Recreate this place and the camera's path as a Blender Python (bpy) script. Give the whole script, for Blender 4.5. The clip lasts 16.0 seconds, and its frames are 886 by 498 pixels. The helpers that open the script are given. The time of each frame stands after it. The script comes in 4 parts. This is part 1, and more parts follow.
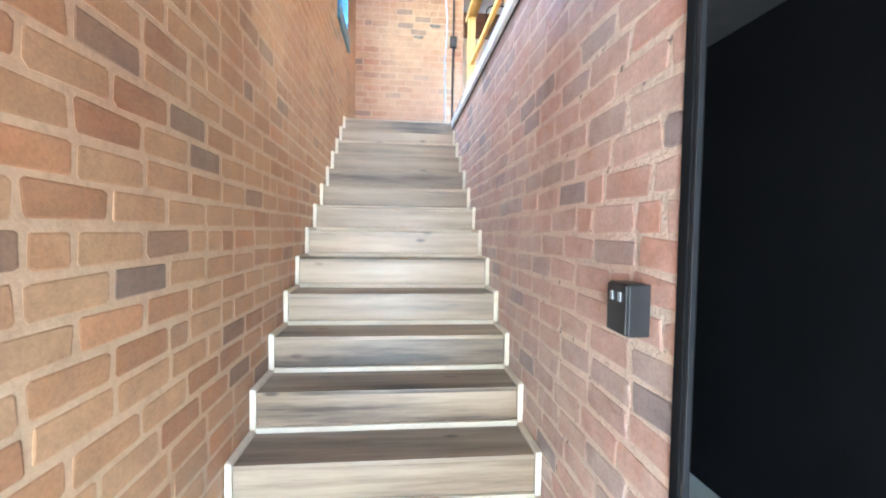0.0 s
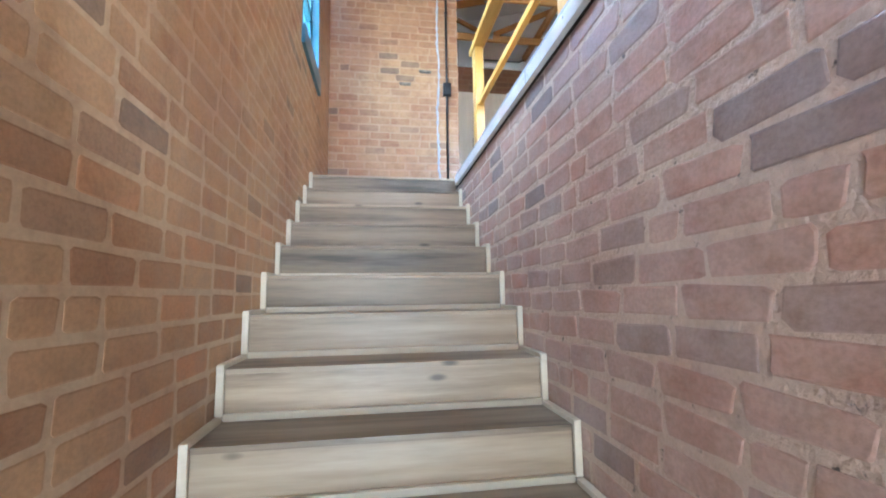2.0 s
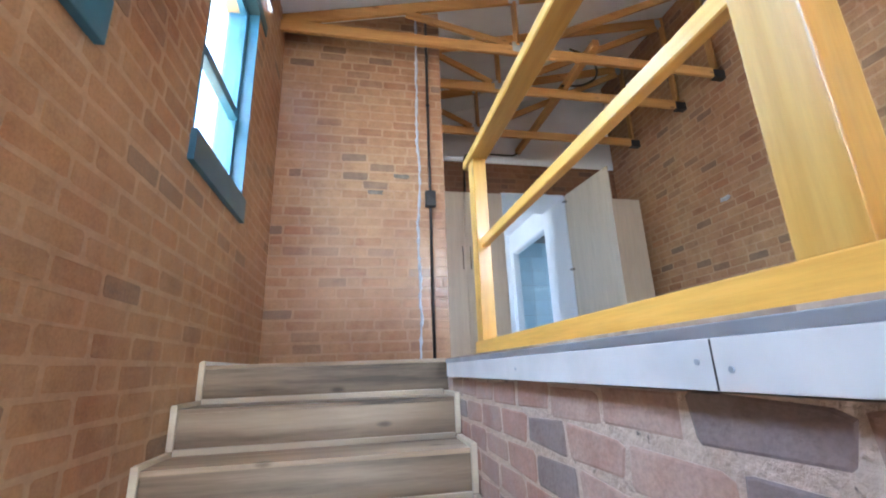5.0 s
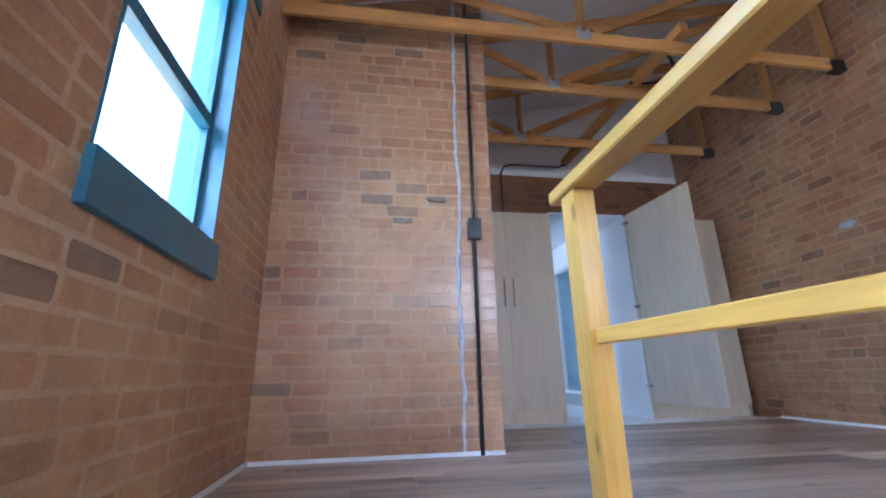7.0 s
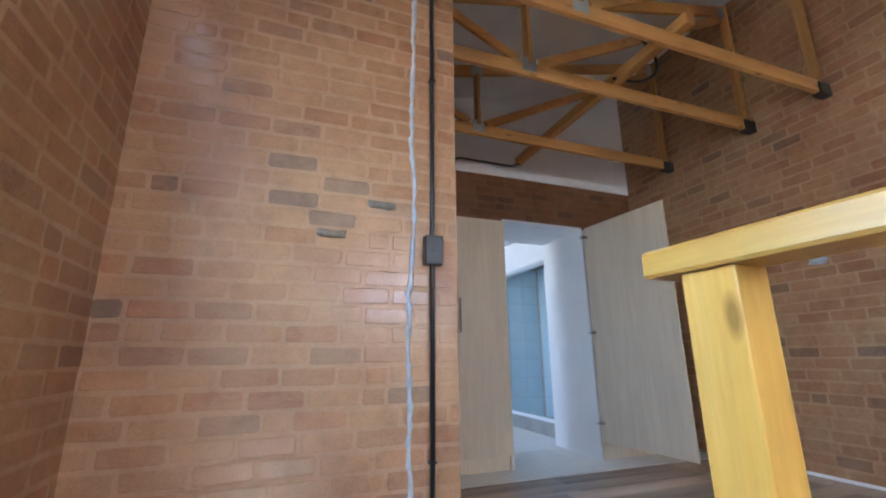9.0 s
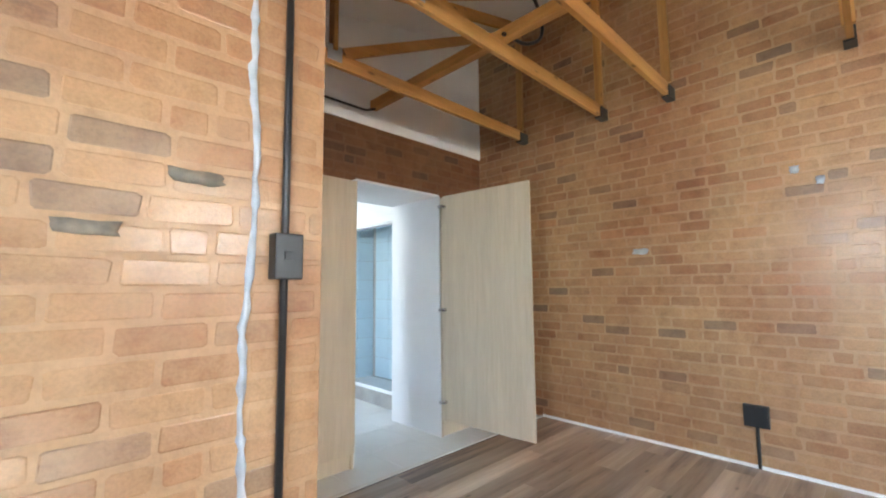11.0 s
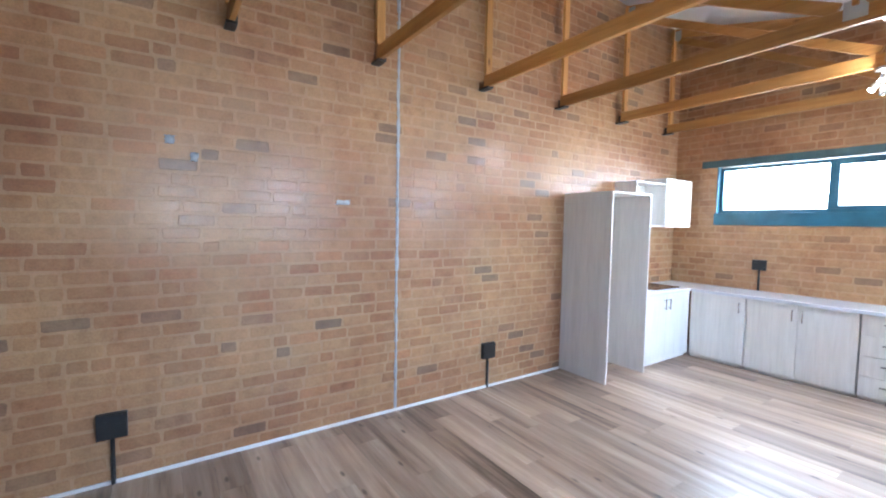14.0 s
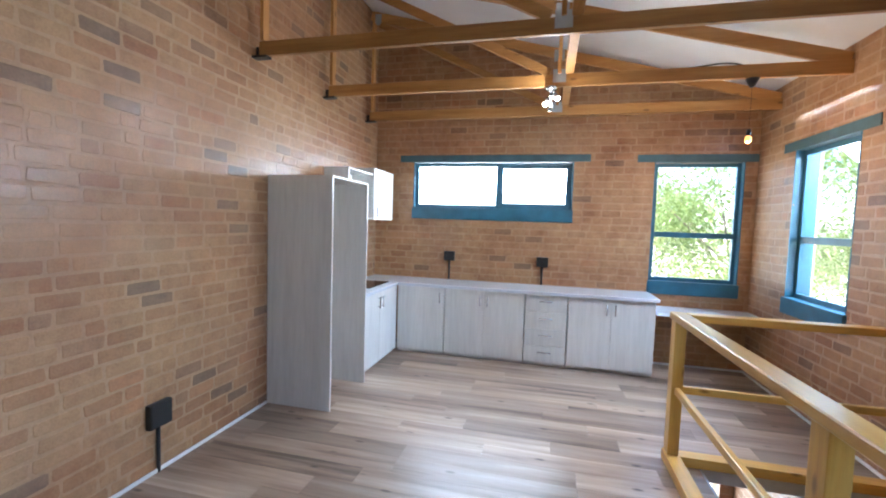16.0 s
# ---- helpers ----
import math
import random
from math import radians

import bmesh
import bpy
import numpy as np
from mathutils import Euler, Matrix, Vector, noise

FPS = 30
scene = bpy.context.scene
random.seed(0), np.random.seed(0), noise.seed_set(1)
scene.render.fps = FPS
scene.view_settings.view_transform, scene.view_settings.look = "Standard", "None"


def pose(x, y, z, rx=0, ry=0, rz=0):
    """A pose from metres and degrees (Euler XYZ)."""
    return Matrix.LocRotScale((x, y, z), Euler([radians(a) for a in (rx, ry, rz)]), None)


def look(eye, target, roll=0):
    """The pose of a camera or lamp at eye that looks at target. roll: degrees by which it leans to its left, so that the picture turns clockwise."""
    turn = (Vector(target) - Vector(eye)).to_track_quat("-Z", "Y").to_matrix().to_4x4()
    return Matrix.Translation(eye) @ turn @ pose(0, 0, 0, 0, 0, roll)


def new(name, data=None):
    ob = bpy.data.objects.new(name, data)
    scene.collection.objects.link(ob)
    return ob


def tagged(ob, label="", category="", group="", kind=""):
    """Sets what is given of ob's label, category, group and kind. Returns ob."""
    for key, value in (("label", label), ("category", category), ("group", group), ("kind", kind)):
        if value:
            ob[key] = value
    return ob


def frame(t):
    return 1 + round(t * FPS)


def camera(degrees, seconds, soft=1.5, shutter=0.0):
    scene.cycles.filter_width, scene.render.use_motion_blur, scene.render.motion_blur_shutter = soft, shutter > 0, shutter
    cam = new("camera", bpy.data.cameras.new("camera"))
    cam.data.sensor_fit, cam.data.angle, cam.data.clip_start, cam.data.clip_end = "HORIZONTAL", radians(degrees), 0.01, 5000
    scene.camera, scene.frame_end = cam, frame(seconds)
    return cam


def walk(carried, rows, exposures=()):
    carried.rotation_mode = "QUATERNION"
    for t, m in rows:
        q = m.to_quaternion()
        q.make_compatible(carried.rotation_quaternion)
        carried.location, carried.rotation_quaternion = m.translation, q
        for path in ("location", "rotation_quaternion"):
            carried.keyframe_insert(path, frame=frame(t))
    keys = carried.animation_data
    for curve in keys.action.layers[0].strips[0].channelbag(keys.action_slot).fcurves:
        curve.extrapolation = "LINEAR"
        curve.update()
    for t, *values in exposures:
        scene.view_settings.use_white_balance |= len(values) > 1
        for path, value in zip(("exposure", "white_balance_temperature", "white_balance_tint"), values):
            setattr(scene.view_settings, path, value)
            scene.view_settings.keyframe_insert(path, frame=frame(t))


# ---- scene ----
cam = camera(92.6, 16.0, 2.0)
PATH = [
    (0, (0.805, 0.568, 1.456), (1.009, 2.556, 1.376), 0.9),
    (0.5, (0.767, 0.954, 1.498), (1.018, 2.938, 1.513), -0.1),
    (1, (0.772, 1.313, 1.523), (1.027, 3.292, 1.65), -0.3),
    (1.5, (0.762, 1.636, 1.539), (1.019, 3.614, 1.691), -0.2),
    (2, (0.724, 1.922, 1.71), (1.026, 3.887, 1.928), -0.8),
    (2.5, (0.777, 2.13, 1.884), (1.068, 4.08, 2.217), -0.6),
    (3, (0.815, 2.346, 2.056), (1.135, 4.269, 2.5), -1.4),
    (3.5, (0.857, 2.545, 2.221), (1.268, 4.438, 2.718), -2.3),
    (4, (0.937, 2.744, 2.386), (1.328, 4.641, 2.887), -2.0),
    (4.5, (0.933, 2.946, 2.532), (1.317, 4.838, 3.055), -2.0),
    (7, (0.878, 3.983, 3.207), (1.177, 5.876, 3.778), -1.1),
    (7.5, (0.863, 4.205, 3.317), (1.178, 6.099, 3.878), 0.2),
    (8, (0.87, 4.406, 3.441), (1.28, 6.276, 4.019), 0.5),
    (10.5, (0.864, 5.243, 3.996), (2.034, 6.847, 4.241), -0.8),
    (11, (0.942, 5.403, 4.092), (2.333, 6.828, 4.276), -0.5),
    (11.5, (0.998, 5.613, 4.146), (2.667, 6.71, 4.245), -0.6),
    (12, (1.088, 5.726, 4.244), (2.949, 6.458, 4.266), -0.2),
    (12.5, (1.208, 5.844, 4.345), (3.179, 6.181, 4.292), 0.0),
    (13, (1.326, 5.903, 4.378), (3.311, 5.667, 4.309), 0.8),
    (13.5, (1.427, 5.914, 4.409), (3.262, 5.127, 4.309), 1.0),
    (14, (1.609, 5.852, 4.419), (3.265, 4.737, 4.301), 1.0),
    (14.5, (1.79, 5.81, 4.429), (3.148, 4.346, 4.307), 1.3),
    (15, (1.975, 5.707, 4.431), (3.027, 4.01, 4.304), 1.8),
    (15.5, (2.195, 5.448, 4.425), (2.986, 3.616, 4.295), 2.1),
    (16, (2.513, 5.211, 4.423), (2.989, 3.272, 4.298), 1.8),
]
EXPOSURES = [(0, 4.9, 5350, 7), (0.5, 4.8, 5500, 9), (1.0, 4.6, 5300, 6), (1.5, 4.35, 5200, 6), (2.5, 4.3, 5200, 5), (3.0, 4.25, 5300, 6), (4.0, 3.95, 5450, 7), (4.5, 3.9, 5700, 10), (7.0, 3.5, 4950, 14), (8.0, 3.4, 4850, 14),
             (10.5, 3.8, 7300, 12), (11.0, 4.1, 6550, 9), (11.5, 4.15, 6200, 7), (12.0, 4.1, 5950, 8), (12.5, 4.1, 5850, 11), (13.5, 3.9, 5500, 10), (14.5, 3.4, 5450, 10), (16.0, 3.0, 5500, 9)]
walk(cam, [(t, look(eye, target, roll)) for t, eye, target, roll in PATH], EXPOSURES)

# ---------------------------------------------------------------- plan, in metres
XW, XS, XE = 0.147, 1.400, 4.945          # west wall, stair wall, east wall (inner faces)
YS, YN, YB = -0.540, 6.797, 8.830         # kitchen wall, landing wall, far brick wall
F = 2.730                                 # upper floor
RISE, RUN, TOPN = 0.182, 0.2725, 5.508    # stairs
YO = 1.780                                # stairwell's south edge
XN = 1.690                                # end of the landing wall


def ceil_z(x):
    return 5.985 + 0.262 * (x - XW)


# ---------------------------------------------------------------- world and sun
world = bpy.data.worlds.new("sky")
scene.world = world
world.use_nodes = True
wn = world.node_tree.nodes
sky = wn.new("ShaderNodeTexSky")
sky.sky_type = "NISHITA"
sky.sun_disc = False
sky.sun_elevation = radians(80)
sky.sun_rotation = radians(40)
world.node_tree.links.new(sky.outputs[0], wn["Background"].inputs[0])
wn["Background"].inputs[1].default_value = 0.15
sun = new("sun", bpy.data.lights.new("sun", "SUN"))
sun.data.energy, sun.data.angle, sun.data.color = 5.0, radians(0.5), (1.0, 0.95, 0.88)
sun.matrix_world = look((60 * math.sin(radians(40)), 60 * math.cos(radians(40)), 340), (0, 0, 0))


def opening_lamp(name, at, target, w, h, power, col):
    """Sky light entering through one opening."""
    la = bpy.data.lights.new(name, "AREA")
    la.shape, la.size, la.size_y, la.energy, la.color = "RECTANGLE", w, h, power, col
    ob = new(name, la)
    ob.matrix_world = look(at, target)
    return ob


BLUE, DAY = (0.68, 0.84, 1.0), (0.92, 0.97, 1.0)
# the sky outside each window shines in and downwards
opening_lamp("sky_light_stair", (XW - 0.66, 5.47, 5.05), (XW + 0.0, 5.47, 4.30), 1.6, 1.9, 8.5, BLUE)
opening_lamp("sky_light_stair", (XW - 0.66, 3.90, 5.05), (XW + 0.0, 3.90, 4.30), 1.6, 1.9, 15, BLUE)
opening_lamp("sky_light_desk", (XW - 0.60, 0.72, 5.05), (XW + 0.06, 0.72, 4.30), 0.95, 1.7, 17, BLUE)
opening_lamp("sky_light_kitchen", (3.30, YS - 0.55, 5.30), (3.30, YS + 0.20, 4.62), 2.2, 1.1, 25, DAY)
# added fill that brightens the bathroom, at an unseen opening
opening_lamp("fill_light_bath", (XW - 0.10, 9.7, 4.55), (2, 9.7, 4.55), 0.95, 1.25, 4.0, BLUE)
opening_lamp("sky_light_entrance", (0.78, YS - 0.12, 1.05), (0.78, 2, 1.05), 0.90, 2.0, 4.2, DAY)
for nm, at, power, col in (("spot_glow", (2.54, 1.06, 5.56), 4, (1.0, 0.93, 0.82)), ("bulb_glow", (0.86, 0.96, 5.17), 2, (1.0, 0.6, 0.3))):
    la = bpy.data.lights.new(nm, "POINT")
    la.energy, la.color, la.shadow_soft_size = power, col, 0.04
    new(nm, la).location = at


# ---------------------------------------------------------------- materials
def material(name, rough=0.5, metal=0.0):
    m = bpy.data.materials.new(name)
    m.use_nodes = True
    b = m.node_tree.nodes["Principled BSDF"]
    b.inputs["Roughness"].default_value = rough
    b.inputs["Metallic"].default_value = metal
    return m, m.node_tree, b


def nd(tree, kind, **inputs):
    n = tree.nodes.new(kind)
    for k, v in inputs.items():
        n.inputs[k.replace("_", " ")].default_value = v
    return n


def coords(tree, scale=(1, 1, 1), island=False):
    """Object coordinates, shifted per piece so that no two pieces share one grain."""
    tc = tree.nodes.new("ShaderNodeTexCoord")
    mp = tree.nodes.new("ShaderNodeMapping")
    mp.inputs["Scale"].default_value = scale
    tree.links.new(tc.outputs["Object"], mp.inputs["Vector"])
    if island:
        rv = piece_random(tree)
        mul = nd(tree, "ShaderNodeMath")
        mul.operation = "MULTIPLY"
        mul.inputs[1].default_value = 37.0
        tree.links.new(rv, mul.inputs[0])
        comb = tree.nodes.new("ShaderNodeCombineXYZ")
        for i in range(3):
            tree.links.new(mul.outputs[0], comb.inputs[i])
        tree.links.new(comb.outputs[0], mp.inputs["Location"])
    return mp.outputs["Vector"]


def piece_random(tree):
    oi = tree.nodes.new("ShaderNodeObjectInfo")
    ge = tree.nodes.new("ShaderNodeNewGeometry")
    add = nd(tree, "ShaderNodeMath")
    add.operation = "ADD"
    fr = nd(tree, "ShaderNodeMath")
    fr.operation = "FRACT"
    tree.links.new(oi.outputs["Random"], add.inputs[0])
    tree.links.new(ge.outputs["Random Per Island"], add.inputs[1])
    tree.links.new(add.outputs[0], fr.inputs[0])
    return fr.outputs[0]


def ramp(tree, source, stops, mode="LINEAR"):
    r = tree.nodes.new("ShaderNodeValToRGB")
    r.color_ramp.interpolation = mode
    e = r.color_ramp.elements
    while len(e) < len(stops):
        e.new(0.5)
    for el, (p, c) in zip(e, stops):
        el.position = p
        el.color = (*c, 1) if len(c) == 3 else (c[0], c[0], c[0], 1)
    tree.links.new(source, r.inputs[0])
    return r.outputs[0]


def noise_of(tree, vec, scale, detail=4, rough=0.55):
    n = nd(tree, "ShaderNodeTexNoise", Scale=scale, Detail=detail, Roughness=rough)
    tree.links.new(vec, n.inputs["Vector"])
    return n.outputs[0]


def blend(tree, fac, a, b, kind="MIX"):
    m = tree.nodes.new("ShaderNodeMix")
    m.data_type, m.blend_type = "RGBA", kind
    for sock, v in ((m.inputs[0], fac), (m.inputs[6], a), (m.inputs[7], b)):
        if isinstance(v, (int, float)):
            sock.default_value = v
        elif isinstance(v, tuple):
            sock.default_value = (*v, 1)
        else:
            tree.links.new(v, sock)
    return m.outputs[2]


def relief(tree, b, height, strength, dist=0.002):
    bu = nd(tree, "ShaderNodeBump", Strength=strength, Distance=dist)
    tree.links.new(height, bu.inputs["Height"])
    tree.links.new(bu.outputs[0], b.inputs["Normal"])


def wash_of(t, pos, cover, low=None):
    """How much of the wall a wiped mortar wash hides; low: height below which the wash thins out."""
    mp = t.nodes.new("ShaderNodeMapping")
    mp.inputs["Scale"].default_value = (9, 9, 34)
    t.links.new(pos, mp.inputs["Vector"])
    stroke = noise_of(t, mp.outputs[0], 1.0, 5, 0.65)
    n = blend(t, 0.5, noise_of(t, pos, 3.2, 5, 0.6), stroke)
    zone = ramp(t, noise_of(t, pos, 0.55, 3, 0.5), [(0.36, (0.55,)), (0.56, (1.0,))])
    f = blend(t, 1.0, ramp(t, n, [(0.28, (0,)), (0.44, (cover * 0.8,)), (0.56, (cover,))]), zone, "MULTIPLY")
    if low is not None:
        sep = t.nodes.new("ShaderNodeSeparateXYZ")
        t.links.new(pos, sep.inputs[0])
        mr = nd(t, "ShaderNodeMapRange")
        for k, v in ((1, low - 0.5), (2, low + 0.5), (3, 0.5), (4, 1.0)):
            mr.inputs[k].default_value = v
        t.links.new(sep.outputs[2], mr.inputs[0])
        m = nd(t, "ShaderNodeMath")
        m.operation = "MULTIPLY"
        t.links.new(f, m.inputs[0])
        t.links.new(mr.outputs[0], m.inputs[1])
        f = m.outputs[0]
    return f


def wash_colour(t, pos, col):
    """The wash itself, in uneven dabs and strokes."""
    n = noise_of(t, pos, 9.0, 6, 0.7)
    return ramp(t, n, [(0.30, tuple(a * k for a, k in zip(col, (0.74, 0.64, 0.58)))), (0.47, col), (0.68, tuple(a * k for a, k in zip(col, (1.15, 1.20, 1.30))))])


def wall_tone(t, pos):
    """Broad ochre and red-brown zones that run across bricks and joints alike."""
    return ramp(t, noise_of(t, pos, 0.8, 4, 0.6), [(0.30, (0.72, 0.54, 0.44)), (0.43, (0.95, 0.80, 0.70)), (0.55, (1.05, 1.0, 0.90)), (0.70, (1.18, 1.10, 0.96))])


def brick_material(name, stops, gloss, wash_col, coat, bump, cover, low=None):
    """Worn clay: each brick its own colour, wiped over with mortar wash, and toned in broad zones."""
    m, t, b = material(name, gloss)
    r = piece_random(t)
    v = coords(t, island=True)
    pos = t.nodes.new("ShaderNodeNewGeometry").outputs["Position"]
    n1 = noise_of(t, v, 14, 5)
    n2 = noise_of(t, v, 90, 3)
    patch = noise_of(t, pos, 5.0, 5, 0.6)
    wipe = wash_of(t, pos, cover, low)
    c = blend(t, 0.55, ramp(t, r, stops), ramp(t, n1, [(0.3, (0.5,)), (0.5, (0.95,)), (0.72, (1.25,))]), "MULTIPLY")
    c = blend(t, ramp(t, patch, [(0.54, (0,)), (0.74, (0.5,))]), c, (0.19, 0.115, 0.08))
    seen = nd(t, "ShaderNodeMath")
    seen.operation = "MULTIPLY"
    t.links.new(wipe, seen.inputs[0])
    t.links.new(ramp(t, r, [(0.93, (1.0,)), (0.96, (0.62,))]), seen.inputs[1])
    c = blend(t, seen.outputs[0], c, wash_colour(t, pos, wash_col))
    c = blend(t, 0.85, c, wall_tone(t, pos), "MULTIPLY")
    c = blend(t, 0.25, c, ramp(t, n2, [(0.35, (0.5,)), (0.6, (1.1,))]), "MULTIPLY")
    t.links.new(c, b.inputs["Base Color"])
    t.links.new(ramp(t, n1, [(0.35, (gloss - 0.1,)), (0.65, (gloss + 0.15,))]), b.inputs["Roughness"])
    b.inputs["Coat Weight"].default_value = coat
    b.inputs["Coat Roughness"].default_value = 0.24
    b.inputs["Specular IOR Level"].default_value = 0.3
    relief(t, b, blend(t, 0.5, blend(t, 0.5, n1, n2), patch), bump, 0.006)
    return m


def mortar_material(name, col, col2, wash_col, cover, coat=0.0, low=None, pits=0.0):
    m, t, b = material(name, 0.6)
    v = coords(t)
    pos = t.nodes.new("ShaderNodeNewGeometry").outputs["Position"]
    n1 = noise_of(t, v, 3, 5)
    n2 = noise_of(t, v, 60, 4)
    n3 = noise_of(t, v, 11, 6, 0.65)
    c = blend(t, n1, col, col2)
    c = blend(t, ramp(t, n3, [(0.50, (0,)), (0.68, (0.55,))]), c, tuple(a * 0.62 for a in col2))
    c = blend(t, wash_of(t, pos, cover, low), c, wash_colour(t, pos, wash_col))
    c = blend(t, 0.85, c, wall_tone(t, pos), "MULTIPLY")
    c = blend(t, 0.3, c, ramp(t, n2, [(0.3, (0.6,)), (0.6, (1.0,))]), "MULTIPLY")
    # pits: shade inside small crevices, painted as dark spots
    if pits:
        pit_shade = ramp(t, noise_of(t, pos, 26, 4, 0.6), [(0.64, (0,)), (0.70, (pits,))])
        c = blend(t, pit_shade, c, (0.07, 0.055, 0.05))
    t.links.new(c, b.inputs["Base Color"])
    b.inputs["Coat Weight"].default_value = coat
    b.inputs["Coat Roughness"].default_value = 0.3
    relief(t, b, blend(t, 0.5, n2, n3), 0.7 + 0.3 * pits, 0.005 + 0.012 * pits)
    return m


OCHRE = [(0.0, (0.37, 0.225, 0.125)), (0.16, (0.40, 0.25, 0.14)), (0.24, (0.31, 0.165, 0.085)), (0.31, (0.235, 0.10, 0.052)), (0.38, (0.34, 0.19, 0.10)), (0.46, (0.39, 0.235, 0.13)),
         (0.60, (0.38, 0.24, 0.135)), (0.67, (0.30, 0.145, 0.075)), (0.76, (0.22, 0.10, 0.056)), (0.83, (0.41, 0.19, 0.095)), (0.89, (0.36, 0.22, 0.125)), (0.925, (0.21, 0.13, 0.095)),
         (0.96, (0.16, 0.108, 0.08)), (1.0, (0.125, 0.10, 0.088))]
RUST = [(p, (c[0] * 1.14, c[1] * 1.18, c[2] * 1.22)) for p, c in OCHRE]

ROSE = [(0.0, (0.42, 0.215, 0.165)), (0.15, (0.47, 0.29, 0.235)), (0.28, (0.45, 0.165, 0.105)), (0.40, (0.36, 0.20, 0.165)), (0.52, (0.48, 0.25, 0.185)), (0.64, (0.32, 0.185, 0.165)),
        (0.76, (0.47, 0.19, 0.125)), (0.86, (0.27, 0.165, 0.155)), (0.94, (0.175, 0.13, 0.14)), (1.0, (0.15, 0.125, 0.14))]
WASH, WASH_PALE = (0.405, 0.242, 0.128), (0.54, 0.43, 0.37)
M_BRICK = brick_material("clay_brick", OCHRE, 0.45, WASH, 0.55, 0.75, 0.76)
M_BRICK_STAIR = brick_material("stair_brick", RUST, 0.5, WASH, 0.2, 0.55, 0.85, 2.1)
M_BRICK_PINK = brick_material("weathered_brick", [(p, (c[0] * 0.93, c[1] * 1.06, c[2] * 1.18)) for p, c in ROSE], 0.42, WASH_PALE, 0.35, 1.0, 0.6)
# the far wall's shade is put into darkened copies of brick and mortar
M_BRICK_SHADED = brick_material("shaded_brick", [(p, (c[0] * 0.62, c[1] * 0.52, c[2] * 0.5)) for p, c in OCHRE], 0.45, (0.20, 0.095, 0.042), 0.3, 0.6, 0.9)
M_MORTAR_SHADED = mortar_material("shaded_mortar", (0.24, 0.13, 0.07), (0.19, 0.10, 0.05), (0.20, 0.095, 0.042), 0.9)
M_MORTAR = mortar_material("mortar", (0.41, 0.275, 0.165), (0.36, 0.235, 0.135), WASH, 0.9, 0.3)
M_MORTAR_STAIR = mortar_material("stair_mortar", (0.58, 0.46, 0.33), (0.50, 0.38, 0.27), WASH, 0.85, 0.1, 2.1)
M_MORTAR_PALE = mortar_material("pale_mortar", (0.62, 0.53, 0.46), (0.54, 0.45, 0.39), WASH_PALE, 0.3, 0.0, None, 0.9)


def wood_material(name, stops, along, rough, scale=1.0, knots=True, bump=0.25, soft=1.0):
    """Grain along 'x', 'y' or 'z' of the object."""
    m, t, b = material(name, rough)
    s = {"x": (1.2, 16, 16), "y": (16, 1.2, 16), "z": (16, 16, 1.2)}[along]
    v = coords(t, tuple(a * scale for a in s), island=True)
    n1 = noise_of(t, v, 1.0, 6, 0.65)
    w = coords(t, tuple(a * scale * 0.25 for a in s), island=True)
    n2 = noise_of(t, w, 1.0, 3, 0.6)
    fine = noise_of(t, v, 6.0, 3, 0.6)
    r = piece_random(t)
    c = ramp(t, n1, stops)
    c = blend(t, 0.5 * soft, c, ramp(t, n2, [(0.3, (0.5,)), (0.65, (1.2,))]), "MULTIPLY")
    c = blend(t, 0.6 * soft, c, ramp(t, r, [(0, (0.55,)), (1, (1.2,))]), "MULTIPLY")
    c = blend(t, 0.3 * soft, c, ramp(t, fine, [(0.3, (0.6,)), (0.6, (1.05,))]), "MULTIPLY")
    if knots:
        q = coords(t, tuple((3.5 if a < 5 else 9.0) for a in s), island=True)
        vo = nd(t, "ShaderNodeTexVoronoi", Scale=0.8)
        t.links.new(q, vo.inputs["Vector"])
        c = blend(t, ramp(t, vo.outputs["Distance"], [(0.05, (0.75,)), (0.13, (0,))]), c, tuple(a * 0.3 for a in stops[0][1]))
    t.links.new(c, b.inputs["Base Color"])
    relief(t, b, n1, bump, 0.002)
    return m


M_FLOOR = wood_material("laminate_plank", [(0.32, (0.13, 0.085, 0.06)), (0.46, (0.36, 0.255, 0.185)), (0.58, (0.46, 0.345, 0.26)), (0.7, (0.60, 0.48, 0.38))], "x", 0.33, 0.36)
M_STAIR = wood_material("stair_laminate", [(0.33, (0.07, 0.048, 0.03)), (0.44, (0.24, 0.175, 0.115)), (0.56, (0.37, 0.28, 0.19)), (0.70, (0.46, 0.365, 0.26))], "x", 0.4, 0.42, bump=0.2)
PINE = [(0.25, (0.58, 0.28, 0.045)), (0.5, (0.70, 0.39, 0.075)), (0.75, (0.77, 0.48, 0.13))]
M_PINE = {a: wood_material("varnished_pine_" + a, PINE, a, 0.3, 0.7) for a in "xyz"}
TRUSS = [(0.25, (0.36, 0.155, 0.04)), (0.5, (0.52, 0.255, 0.07)), (0.75, (0.60, 0.33, 0.11))]
M_TRUSS = {a: wood_material("truss_timber_" + a, TRUSS, a, 0.5, 0.7) for a in "xyz"}
M_TRIM = wood_material("cream_moulding", [(0.3, (0.60, 0.52, 0.39)), (0.7, (0.68, 0.61, 0.48))], "x", 0.5, 1.0, False, 0.1, 0.3)
M_CAB = wood_material("pale_woodgrain_board", [(0.25, (0.62, 0.60, 0.57)), (0.5, (0.70, 0.68, 0.65)), (0.75, (0.75, 0.73, 0.70))], "z", 0.4, 2.0, False, 0.1, 0.3)
